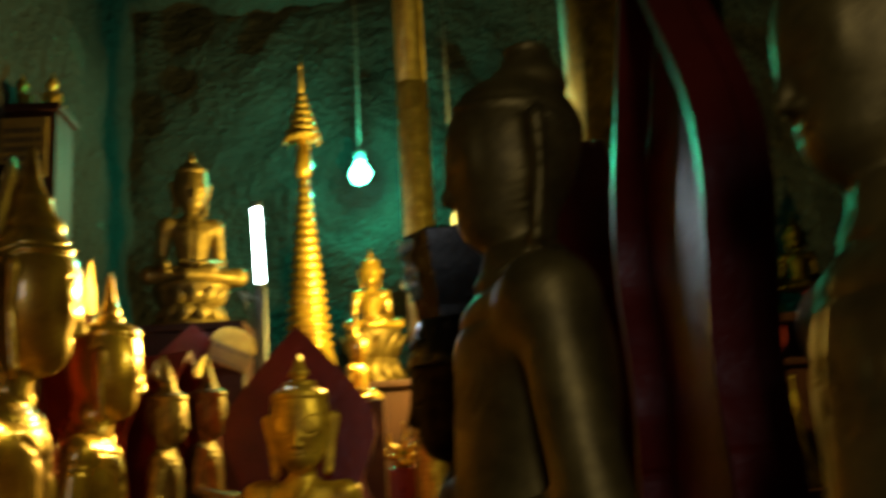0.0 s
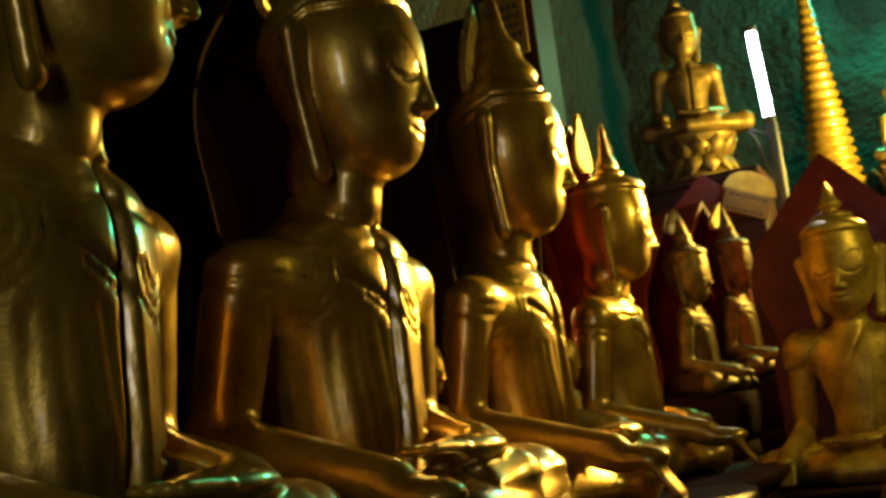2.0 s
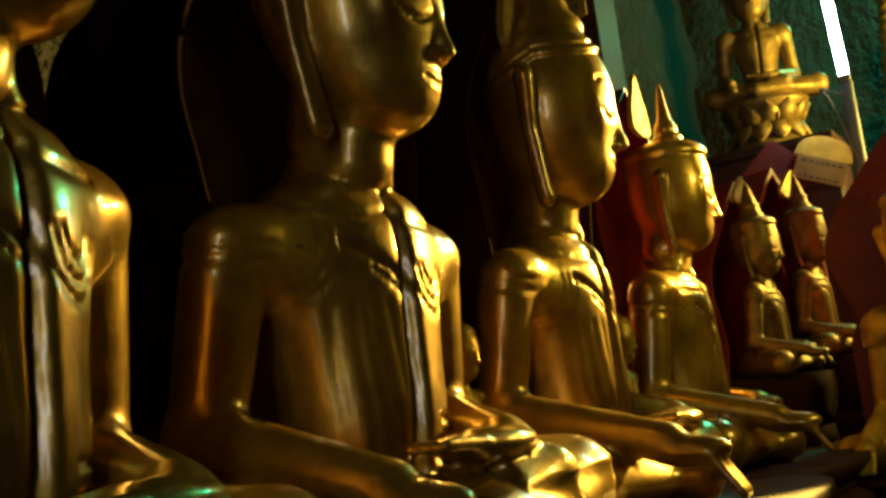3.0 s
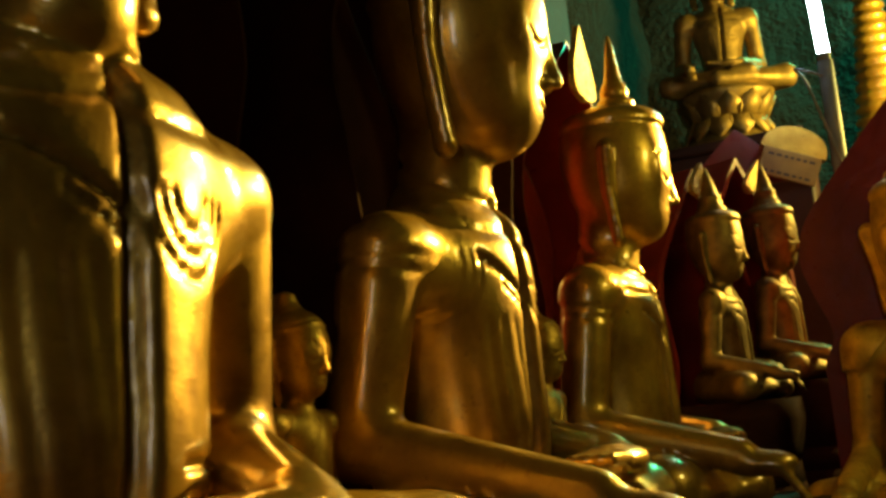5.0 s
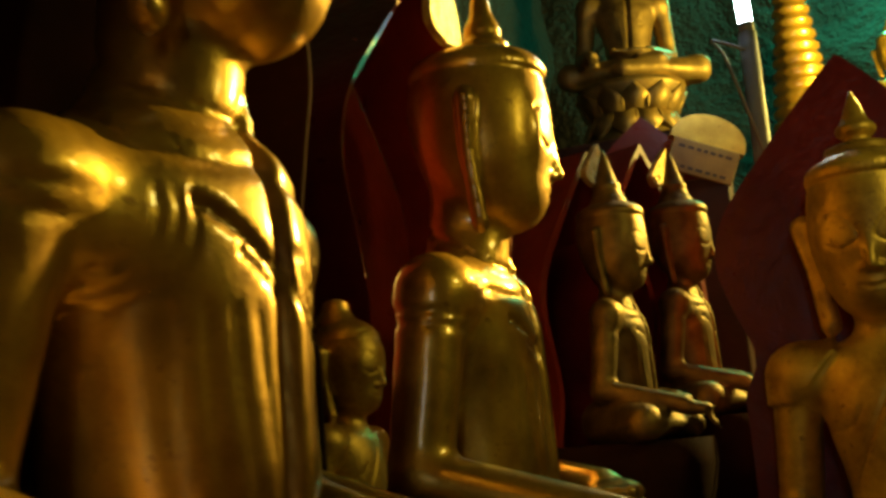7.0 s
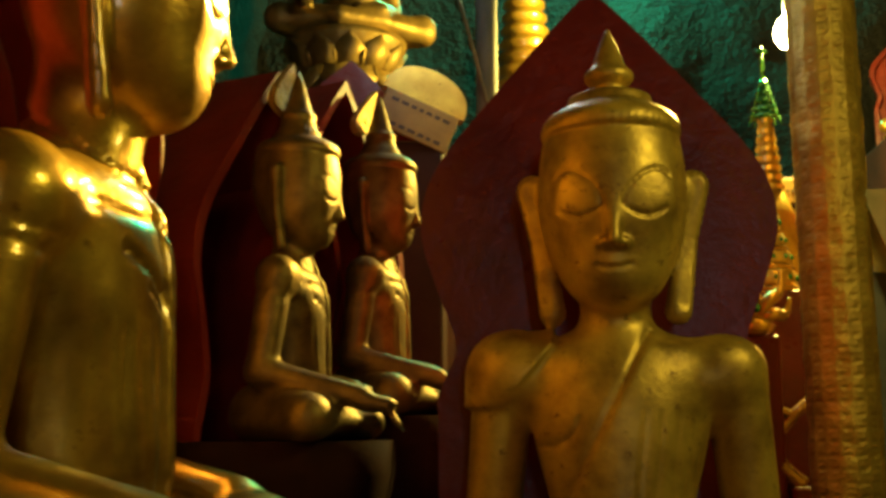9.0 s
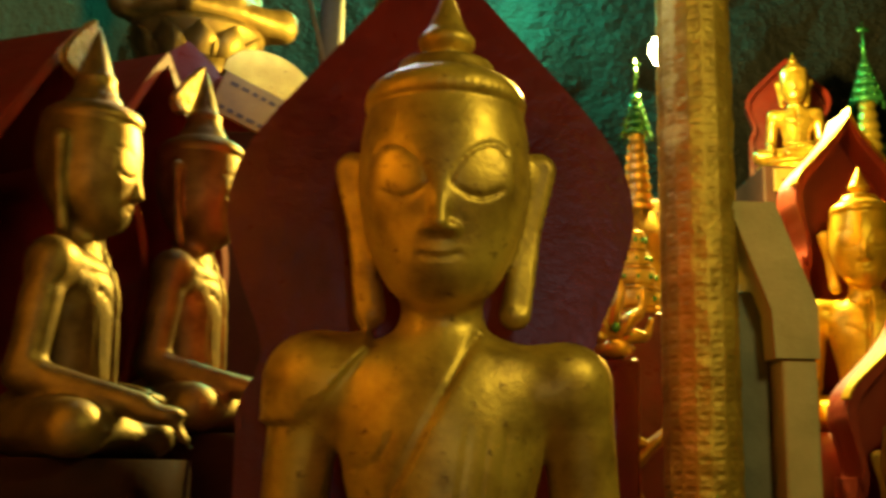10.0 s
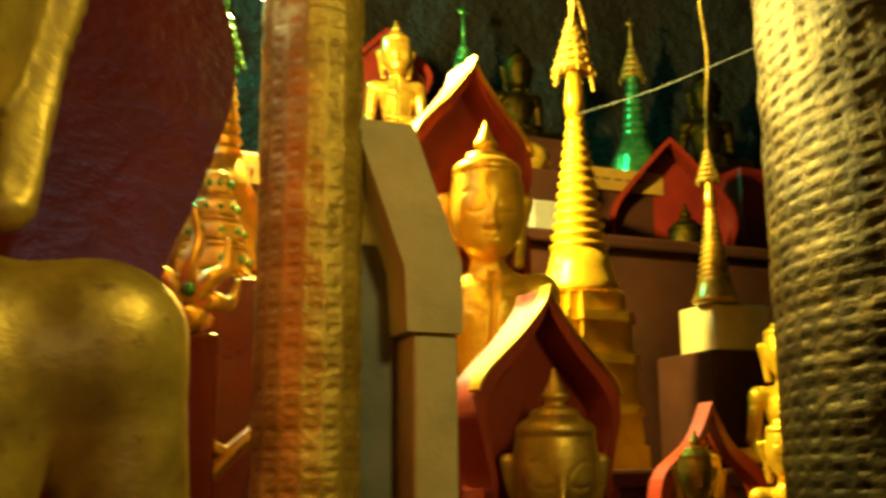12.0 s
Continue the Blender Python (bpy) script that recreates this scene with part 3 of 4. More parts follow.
niche((-1.4, 5.64, 1.1), 0.25, 1.26, 0.33, 64, "red pointed niche with pale tip round a small statue", mat=RED_MID, group="small niches", leaf=0.14, tip=LEAF, drop=0.95, lean=32, slim=0.45)
# the little ones between the large
for px, py, seat, size in ((-1.27, 2.97, 1.37, 0.36), (-1.26, 3.86, 1.37, 0.4)):
    place_statue(SMALL_C, GOLD_WORN, (px, py, seat), size, 88, "little worn gilded statue between two large ones", "little statues")
    cushion((px, py, 1.1), 0.13, 0.13, seat - 1.1, "dark small pedestal under a little statue")

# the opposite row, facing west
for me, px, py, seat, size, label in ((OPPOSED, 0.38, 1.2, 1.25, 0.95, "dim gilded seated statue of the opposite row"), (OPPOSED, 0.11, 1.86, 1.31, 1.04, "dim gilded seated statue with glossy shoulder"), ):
    place_statue(me, GOLD_DIM, (px, py, seat), size, -90, label, "opposite statues")
    cushion((px - 0.05, py, 1.06), 0.34, 0.4, seat - 1.06, "dark red throne of the opposite row")
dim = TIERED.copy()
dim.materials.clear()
place_statue(dim, GOLD_DARK, (0.08, 3.3, 1.09), 1.02, -86, "dim statue in shade-darkened gold under a black hat", "opposite statues")
hat = thing("black_hat", (0.08, 3.3, 1.945), "tall black lacquered hat on a dim statue", "hat")
bm = bmesh.new()
lathe(bm, [(0.13, -0.03), (0.15, -0.035), (0.155, -0.02), (0.14, 0.03), (0.125, 0.08), (0.12, 0.1)], 36, flutes=12, depth=0.02)
part("brim", bm, BLACK, hat)
bm = bmesh.new()
lathe(bm, [(0.115, 0.095), (0.12, 0.13), (0.15, 0.27), (0.165, 0.335), (0.155, 0.345), (0.04, 0.36)], 6)
part("crown", bm, BLACK, hat, smooth=False)
cushion((0.11, 3.3, 1.06), 0.36, 0.36, 0.03, "dark red throne of the opposite row")
niche((0.5, 3.3, 1.06), 0.36, 1.5, 0.24, -90, "dark red niche behind the statue with the black hat", edge=False)
niche((0.36, 1.86, 1.06), 0.3, 1.32, 0.06, -90, "glossy dark red niche behind an opposite statue", edge=False)
niche((0.6, 1.2, 1.06), 0.3, 1.32, 0.06, -90, "glossy dark red niche behind an opposite statue", edge=False)


# ---------------------------------------------------------------- lamps
def tube_lamp():
    ob = thing("tube_lamp", (-0.775, 5.6, 1.1), "lit upright fluorescent tube on a grey pole", "lamp")
    bm = bmesh.new()
    tube(bm, [(0, 0, 0), (0, 0, 1.56)], 0.027, 14)
    part("pole", bm, STEEL, ob)
    d = TUBE_TOP - TUBE_LOW
    base = TUBE_LOW - ob.location
    bm = bmesh.new()
    tube(bm, [base, base + d], 0.02, 16)
    part("tube", bm, TUBE_GLOW, ob, "glowing white glass tube")
    for k, off in ((0, -0.03), (1, 0.0)):
        bm = bmesh.new()
        tube(bm, [base + d * k + Vector((0, 0, off)), base + d * k + Vector((0, 0, off + 0.03))], 0.023, 12)
        part("end_cap", bm, STEEL, ob)
    bm = bmesh.new()
    tube(bm, smooth_line([(0.0, -0.02, 1.5), (-0.06, -0.03, 1.53), (-0.1, -0.02, 1.55), (-0.07, -0.02, 1.5), (-0.03, -0.03, 1.35), (0.03, -0.025, 1.1)]), 0.005, 6)
    part("wire", bm, STEEL, ob, "loose twisted pale wire")


def bulb_lamp(where, glow, label, radius, drop):
    ob = thing("bulb_lamp", where, label, "lamp")
    bm = bmesh.new()
    prof = [(0.3, -1.0), (0.72, -0.75), (0.97, -0.25), (1.0, 0.1), (0.8, 0.6), (0.45, 1.0), (0.4, 1.3)]
    lathe(bm, [(r * radius, z * radius) for r, z in prof], 20)
    part("bulb", bm, glow, ob, "glowing glass bulb")
    bm = bmesh.new()
    lathe(bm, [(0.42 * radius, 1.3 * radius), (0.5 * radius, 1.5 * radius), (0.5 * radius, 2.2 * radius), (0.1 * radius, 2.5 * radius)], 14)
    part("socket", bm, STEEL, ob)
    bm = bmesh.new()
    tube(bm, [(0, 0, 2.4 * radius), (0.01, 0.02, drop * 0.5), (0, 0, drop)], 0.005, 6)
    part("cable", bm, WIRE, ob)


tube_lamp()
bulb_lamp(BULB, BULB_GLOW, "lit warm bulb hanging from a cable", 0.065, 3.2)
bulb_lamp(GREEN, GREEN_GLOW, "lit green bulb hanging from a cable", 0.085, 2.6)


# ---------------------------------------------------------------- columns
def relief_column(where, radius, high, label, across, low, top, up, mat, deep, sub=6):
    """A round column clad in sheet embossed with rows of small arches between low and top."""
    ob = thing("column", where, label, "column", kind="structure")
    seg, rows_n = across * sub, up * sub
    bm = bmesh.new()
    rings = []
    for j in range(rows_n + 1):
        z = low + (top - low) * j / rows_n
        v = (j / sub) % 1
        ring = []
        for i in range(seg):
            u = (i / sub) % 1
            arch = math.hypot((u - 0.5) * 1.5, max(v - 0.5, 0) * 1.6)
            d = 0.72 if v < 0.16 else (0.8 if arch > 0.42 else 0.2 + 0.8 * max(0, 1 - 12 * ((u - 0.5) ** 2 + (v - 0.5) ** 2)))
            d += 0.6 * noise.noise(Vector((i * 0.11, j * 0.09, 3.0))) + 0.3 * noise.noise(Vector((i * 0.7, j * 0.7, 9.0)))
            a = 2 * math.pi * i / seg
            r = radius + deep * d
            ring.append(bm.verts.new((r * math.cos(a), r * math.sin(a), z)))
        rings.append(ring)
    for a, b in zip(rings, rings[1:]):
        for i in range(seg):
            bm.faces.new((a[i], a[(i + 1) % seg], b[(i + 1) % seg], b[i]))
    part("embossed_sheet", bm, mat, ob)
    bm = bmesh.new()
    lathe(bm, [(radius, 0.18), (radius, low)], 48)
    part("lower_sheet", bm, mat, ob)
    bm = bmesh.new()
    lathe(bm, [(radius, top), (radius, high)], 48)
    part("upper_sheet", bm, mat, ob)
    bm = bmesh.new()
    lathe(bm, [(radius * 1.25, 0), (radius * 1.25, 0.1), (radius * 1.12, 0.13), (radius * 1.12, 0.18)], 32)
    part("foot", bm, mat, ob)
    return ob


relief_column((0.025, 5.6, 0), 0.075, 5.9, "gold column clad in embossed sheet metal", 16, 1.3, 3.7, 82, GOLD_FOIL, 0.0062)
relief_column((1.18, 5.3, 0), 0.40, 5.9, "thick gold column with embossed bands, coloured dark as in shade", 46, 1.2, 3.1, 74, GOLD_DARK, 0.008, 5)


def ribbed_stupa(where, size, label, rings=14, square=True, mat=GOLD, group="gilded stupas"):
    """A tapered spire: stepped base, bell, rings, umbrella crown and finial."""
    ob = thing("stupa", where, label, "stupa", group, size=size)
    z = 0.0
    if square:
        for w, h in ((0.17, 0.07), (0.155, 0.09), (0.165, 0.03), (0.145, 0.12), (0.155, 0.03), (0.135, 0.1), (0.145, 0.03), (0.12, 0.06)):
            bm = bmesh.new()
            line = [(1, 0.55), (0.8, 0.55), (0.8, 0.8), (0.55, 0.8), (0.55, 1)]
            quarter = line
            ring = []
            for k in range(4):
                c, t = math.cos(k * math.pi / 2), math.sin(k * math.pi / 2)
                ring += [(w * (p * c - q * t), w * (p * t + q * c)) for p, q in quarter]
            lo = [bm.verts.new((p, q, z)) for p, q in ring]
            hi = [bm.verts.new((p * 0.985, q * 0.985, z + h)) for p, q in ring]
            for k in range(len(ring)):
                bm.faces.new((lo[k], lo[(k + 1) % len(ring)], hi[(k + 1) % len(ring)], hi[k]))
            bm.faces.new(list(reversed(lo)))
            bm.faces.new(hi)
            part("base_step", bm, mat, ob, smooth=False)
            z += h
    bm = bmesh.new()
    prof = [(0.125, z), (0.13, z + 0.015), (0.118, z + 0.04), (0.1, z + 0.09), (0.088, z + 0.14)]
    z += 0.14
    for k in range(rings):
        r = 0.088 * (1 - k / (rings + 5))
        h = 0.034
        prof += [(r * 0.86, z + 0.002), (r * 1.05, z + h * 0.35), (r * 1.05, z + h * 0.6), (r * 0.86, z + h * 0.95)]
        z += h
    part("ringed_bell", lathe(bm, prof, 36), mat, ob)
    bm = bmesh.new()
    lathe(bm, [(0.026, z), (0.034, z + 0.05), (0.024, z + 0.13), (0.018, z + 0.2), (0.022, z + 0.22), (0.014, z + 0.26)], 24)
    part("bud", bm, mat, ob)
    bm = bmesh.new()
    zz = z + 0.16
    for k in range(6):
        r = 0.068 * (1 - k / 7)
        lathe(bm, [(r, zz), (r * 1.05, zz + 0.008), (r * 0.8, zz + 0.022), (r * 0.62, zz + 0.026)], 20)
        for i in range(10):
            a = 2 * math.pi * i / 10
            tube(bm, [(r * math.cos(a), r * math.sin(a), zz), (r * 1.02 * math.cos(a), r * 1.02 * math.sin(a), zz - 0.02)], 0.0035, 5)
        zz += 0.033
    tube(bm, [(0, 0, zz - 0.02), (0, 0, zz + 0.16)], lambda t: 0.01 * (1 - 0.7 * t), 8)
    box(bm, (-0.002, -0.022, zz + 0.1), (0.002, 0.022, zz + 0.125))
    part("umbrella_crown", bm, GOLD_FOIL, ob, "pierced gilt umbrella crown")
    return ob


ribbed_stupa((-0.715, 7.5, 2.4), 1.75, "tall gilded ringed stupa lit green on one side", rings=20, square=False)
ribbed_stupa((1.29, 6.95, 1.55), 1.0, "gilded stupa on a stepped base, brightly lit", rings=13, mat=GOLD_PAINT)


# ---------------------------------------------------------------- things beyond the facing statue
def lettered_board(name, where, wide, high, label, turn=0, lines=2, arched=0.0, mat=PLAQUE, tilt=0):
    """A flat board with bars of writing too small to read; its back may rise in an arch."""
    ob = thing(name, where, label, "plaque", turn=turn)
    ob.rotation_euler.y = radians(tilt)
    bm = bmesh.new()
    box(bm, (-wide / 2, 0, 0), (wide / 2, 0.014, high), 0.003)
    part("board", bm, mat, ob, smooth=False)
    for k in range(lines):
        z = high * (0.78 - 0.62 * k / max(lines - 1, 1)) if lines > 1 else high * 0.5
        x = -wide * 0.4
        while x < wide * 0.34:
            w = wide * random.uniform(0.04, 0.11)
            bm = bmesh.new()
            box(bm, (x, -0.0025, z - high * 0.045), (x + w, -0.0005, z + high * 0.045))
            part("word_bar", bm, INK, ob, smooth=False)
            x += w + wide * 0.04
    if arched:
        bm = bmesh.new()
        line = [(wide * 0.56 * math.cos(math.pi * k / 20), high + arched * math.sin(math.pi * k / 20) ** 0.8) for k in range(21)]
        slab(bm, line, 0.0, 0.05)
        part("arched_top", bm, GOLD_WORN, ob, "worn gilt arched top", smooth=False)
    return ob


def lotus(where, radius, high, label, mat=GOLD_WORN, petals=12):
    """A round lotus pedestal with petals above and below a waist."""
    ob = thing("lotus_pedestal", where, label, "pedestal", "lotus pedestals")
    bm = bmesh.new()
    lathe(bm, [(radius * r, high * z) for r, z in ((0.95, 0), (1, 0.06), (0.9, 0.14), (0.7, 0.4), (0.66, 0.5), (0.78, 0.62), (0.96, 0.9), (0.98, 1.0))], 30)
    part("core", bm, mat, ob)
    for up in (0, 1):
        for k in range(petals):
            a = 2 * math.pi * (k + 0.5 * up) / petals
            bm = bmesh.new()
            w, h = radius * 2.2 / petals * 1.2, high * 0.46
            pts = smooth_line([(w, 0, 0), (w * 1.1, 0, h * 0.5), (0, 0, h)], 4)
            line = [(p.x, p.z) for p in pts] + [(-p.x, p.z) for p in reversed(pts[:-1])]
            slab(bm, line, -0.012, 0.004)
            turn = Matrix.Rotation(a - math.pi / 2 + math.pi, 4, "Z")
            lean = Matrix.Rotation(radians(28 if up else -24), 4, "X")
            flip = Matrix.Identity(4) if up else Matrix.Scale(-1, 4, (0, 0, 1))
            base = Vector((radius * 0.72 * math.cos(a), radius * 0.72 * math.sin(a), high * 0.52))
            bm.transform(Matrix.Translation(base) @ turn @ lean @ flip)
            part("petal", bm, mat, ob)
    return ob


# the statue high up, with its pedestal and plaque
place_statue(SMALL_T, GOLD_DIM, (-1.39, 7.0, 2.99), 0.86, 22, "gilded statue on a high lotus pedestal")
lotus((-1.39, 6.98, 2.72), 0.24, 0.27, "dim gilt lotus pedestal under the high statue", GOLD_DIM)
plinth("pedestal_high", (-1.75, 6.72, 1.55), (-1.05, 7.3, 2.72), "dark pedestal block under the high statue")
lettered_board("plaque", (-1.01, 5.95, 2.34), 0.22, 0.11, "worn arched gilt plaque, tilted, with dark writing", turn=18, lines=2, arched=0.1, tilt=22)
bm = bmesh.new()
box(bm, (-1.1, 5.98, 1.1), (-0.92, 6.1, 2.34), 0.01)
tagged(part("plaque_stand", bm, BROWN, None, smooth=False), "dark wooden stand behind the plaque", "stand")
bm = bmesh.new()
slab(bm, ogee(0.27, 0.9), 0, 0.06)
bm.transform(pose(-1.18, 5.98, 1.68, 0, 0, 20))
tagged(part("dark_board", bm, RED, None, smooth=False), "dark red pointed board behind the small niches", "niche board")

# two little figures on a lettered pedestal high on the west wall
plinth("pedestal_west", (-2.36, 6.3, 2.9), (-2.02, 6.62, 3.98), "dark lettered pedestal on the west wall")
lettered_board("plaque", (-2.19, 6.25, 3.52), 0.27, 0.36, "yellow lettered plaque on a pedestal", lines=5)
for dx in (-0.09, 0.09):
    place_statue(SMALL_K, GOLD_WORN, (-2.19 + dx, 6.45, 3.98), 0.24, 5, "tiny gilded figure on a pedestal", "pedestal figures")
bm = bmesh.new()
box(bm, (-2.36, 6.3, 0), (-2.02, 6.62, 2.9), 0.01)
tagged(part("wall_pier", bm, BROWN, None, smooth=False), "dark pier carrying the lettered pedestal", "pier", kind="structure")

# statues under the green lamp
place_statue(SMALL_T, GOLD, (-0.3, 7.95, 2.82), 0.57, 8, "gilded statue lit green beside the stupa")
lotus((-0.3, 7.95, 2.4), 0.2, 0.42, "gilt pedestal lit green under a statue", GOLD_DIM)
place_statue(SMALL_K, GOLD, (-0.36, 6.75, 2.2), 0.42, 60, "small gilded figure with pointed hair behind the red board", "small gilt figures")
bm = bmesh.new()
box(bm, (-0.5, 6.6, 1.55), (-0.22, 6.95, 2.2), 0.01)
tagged(part("pedestal", bm, BROWN, None, smooth=False), "dark block pedestal under a small figure", "pedestal")


def small_crown_stupa(where, size, label, mat=GOLD, group="small stupas", crown=GOLD_FOIL):
    """A small slender stupa with flared eaves and a vane."""
    ob = thing("small_stupa", where, label, "stupa", group, size=size)
    bm = bmesh.new()
    lathe(bm, [(0.13, 0), (0.165, 0.01), (0.17, 0.04), (0.15, 0.09), (0.155, 0.1), (0.125, 0.15), (0.13, 0.16), (0.1, 0.21), (0.104, 0.22), (0.075, 0.27), (0.055, 0.33)], 28, flutes=8, depth=0.05)
    part("base", bm, mat, ob)
    bm = bmesh.new()
    prof = [(0.055, 0.33)]
    for k in range(8):
        r, z = 0.055 - 0.004 * k, 0.33 + 0.035 * k
        prof += [(r * 0.85, z), (r * 1.05, z + 0.014), (r * 0.85, z + 0.033)]
    lathe(bm, prof, 24)
    part("spire", bm, mat, ob)
    bm = bmesh.new()
    for k in range(5):
        r, z = 0.052 * (1 - k / 6), 0.6 + 0.03 * k
        lathe(bm, [(r, z), (r * 1.05, z + 0.006), (r * 0.6, z + 0.026)], 16)
        for i in range(9):
            a = 2 * math.pi * i / 9
            tube(bm, [(r * math.cos(a), r * math.sin(a), z), (r * 1.1 * math.cos(a), r * 1.1 * math.sin(a), z - 0.018)], 0.003, 4)
    tube(bm, [(0, 0, 0.74), (0, 0, 0.88)], lambda t: 0.008 * (1 - 0.8 * t), 6)
    box(bm, (-0.018, -0.002, 0.845), (0.018, 0.002, 0.86))
    part("umbrella_crown", bm, crown, ob, "pierced umbrella crown with dangling leaves")
    return ob


small_crown_stupa((0.09, 6.62, 2.0), 0.92, "slender gilt stupa with crown, glinting green", crown=GLASS_GREEN)
bm = bmesh.new()
box(bm, (-0.03, 6.5, 1.55), (0.25, 6.76, 2.0), 0.01)
tagged(part("pedestal", bm, RED_MID, None, smooth=False), "red painted block under a slender stupa", "pedestal")
lettered_board("label_board", (0.16, 6.88, 2.32), 0.2, 0.085, "pale label board on a shelf", lines=1)
bm = bmesh.new()
box(bm, (0.05, 6.9, 1.55), (0.3, 7.1, 2.42), 0.01)
tagged(part("shelf_block", bm, BROWN, None, smooth=False), "dark block behind the label board", "pedestal")
bm = bmesh.new()
box(bm, (-0.075, 6.12, 0), (0.075, 6.3, 1.92), 0.006)
tagged(part("pedestal", bm, RED, None, smooth=False), "dull red painted block under a tiered gilt bell", "pedestal")


def tiered_bell(where, label):
    """A stepped gilt bell with beaded tiers and upturned leaves at its corners."""
    ob = thing("tiered_bell", where, label, "ornament")
    z = 0.0
    for k, (r, h) in enumerate(((0.078, 0.016), (0.072, 0.05), (0.066, 0.014), (0.06, 0.042), (0.054, 0.012), (0.046, 0.036), (0.04, 0.01), (0.032, 0.05))):
        bm = bmesh.new()
        lathe(bm, [(r * 0.94, z), (r, z + h * 0.2), (r * 0.97, z + h * 0.8), (r * 0.88, z + h)], 32, flutes=8, depth=0.04)
        part("tier", bm, GOLD_FOIL if k % 2 else GOLD, ob)
        if k % 2:
            for i in range(10):
                a = 2 * math.pi * (i + 0.5) / 10
                bm = bmesh.new()
                lathe(bm, [(0.001, z + h * 0.3), (0.006, z + h * 0.42), (0.006, z + h * 0.55), (0.001, z + h * 0.68)], 6, centre=(r * math.cos(a), r * math.sin(a)))
                part("stud", bm, GLASS_GREEN, ob, "green glass stud")
        z += h
    for k in range(4):
        a = math.pi / 4 + k * math.pi / 2
        d = Vector((math.cos(a), math.sin(a), 0))
        bm = bmesh.new()
        tube(bm, smooth_line([d * 0.06 + Vector((0, 0, 0.03)), d * 0.09 + Vector((0, 0, 0.0)), d * 0.12 + Vector((0, 0, -0.005)), d * 0.13 + Vector((0, 0, 0.03))], 5), lambda t: 0.011 * (1 - 0.7 * t), 8)
        part("corner_leaf", bm, GOLD, ob)
    return ob


tiered_bell((0.0, 6.21, 1.92), "stepped gilt bell with green glass studs on a red block")


def curl(where, size, label):
    """A gilt scroll of leaf work."""
    ob = thing("gilt_scroll", where, label, "ornament", size=size)
    bm = bmesh.new()
    tube(bm, smooth_line([(0.0, 0, 0), (-0.06, 0, 0.06), (-0.07, 0, 0.14), (-0.02, 0, 0.2), (0.04, 0, 0.26), (0.07, 0, 0.34), (0.05, 0, 0.4)], 6), lambda t: 0.028 * (1 - 0.75 * t), 10)
    part("stem", bm, GOLD, ob)
    for k, (x, z, a) in enumerate(((-0.06, 0.05, 200), (0.03, 0.03, -10), (-0.02, 0.2, 150), (0.05, 0.28, 20))):
        bm = bmesh.new()
        d = Vector((math.cos(radians(a)), 0, math.sin(radians(a))))
        tube(bm, smooth_line([Vector((x, 0, z)), Vector((x, -0.01, z)) + d * 0.05, Vector((x, 0.01, z + 0.03)) + d * 0.07], 5), lambda t: 0.016 * (1 - 0.7 * t), 8)
        part("leaf", bm, GOLD, ob)
    return ob


curl((0.0, 5.98, 1.36), 1.0, "gilt carved scroll beside the gold column")
bm = bmesh.new()
box(bm, (-0.12, 5.9, 0), (0.14, 6.06, 1.36), 0.01)
tagged(part("pedestal", bm, RED, None, smooth=False), "dark red block under a gilt scroll", "pedestal")


def flame_ornament(where, size, label):
    """A carved tuft of gilt flame leaves rising from a small bud."""
    ob = thing("flame_ornament", where, label, "ornament", "gilt ornaments", size=size)
    bm = bmesh.new()
    lathe(bm, [(0.02, 0), (0.045, 0.012), (0.05, 0.03), (0.03, 0.05), (0.012, 0.06)], 18, flutes=6, depth=0.06)
    part("bud", bm, GOLD, ob)
    for k, (a, tall) in enumerate(((-58, 0.11), (-28, 0.15), (0, 0.19), (28, 0.15), (58, 0.11))):
        t = radians(a)
        d = Vector((math.sin(t), 0, math.cos(t)))
        side = Vector((math.cos(t), 0, -math.sin(t))) * (1 if a >= 0 else -1)
        bm = bmesh.new()
        tube(bm, smooth_line([Vector((0, 0, 0.03)), d * tall * 0.45 + Vector((0, -0.012, 0.03)), d * tall * 0.75 + side * 0.018 + Vector((0, 0, 0.03)), d * tall + side * 0.005 + Vector((0, 0.006, 0.05))], 5), lambda u: 0.019 * (1 - 0.8 * u) * (0.6 + 0.9 * math.sin(min(u * 2.6, 3.0))), 8)
        part("leaf", bm, GOLD, ob)
    bm = bmesh.new()
    lathe(bm, [(0.001, 0.06), (0.011, 0.068), (0.011, 0.08), (0.001, 0.09)], 10, centre=(0, -0.03))
    part("stud", bm, GLASS_GREEN, ob, "green glass stud")
    return ob


bm = bmesh.new()
box(bm, (-0.19, 5.83, 0), (-0.06, 5.89, 1.77), 0.008)
tagged(part("pedestal", bm, RED, None, smooth=False), "narrow dark red post under a gilt flame ornament", "pedestal")
flame_ornament((-0.115, 5.86, 1.77), 0.95, "gilt flame-leaf ornament with a green stud on a post")
curl((-0.02, 5.85, 1.4), 0.85, "gilt carved scroll beside the gold column")
bm = bmesh.new()
box(bm, (-0.055, 5.8, 0), (0.03, 5.88, 1.4), 0.008)
tagged(part("pedestal", bm, RED, None, smooth=False), "dark red block under a gilt scroll", "pedestal")

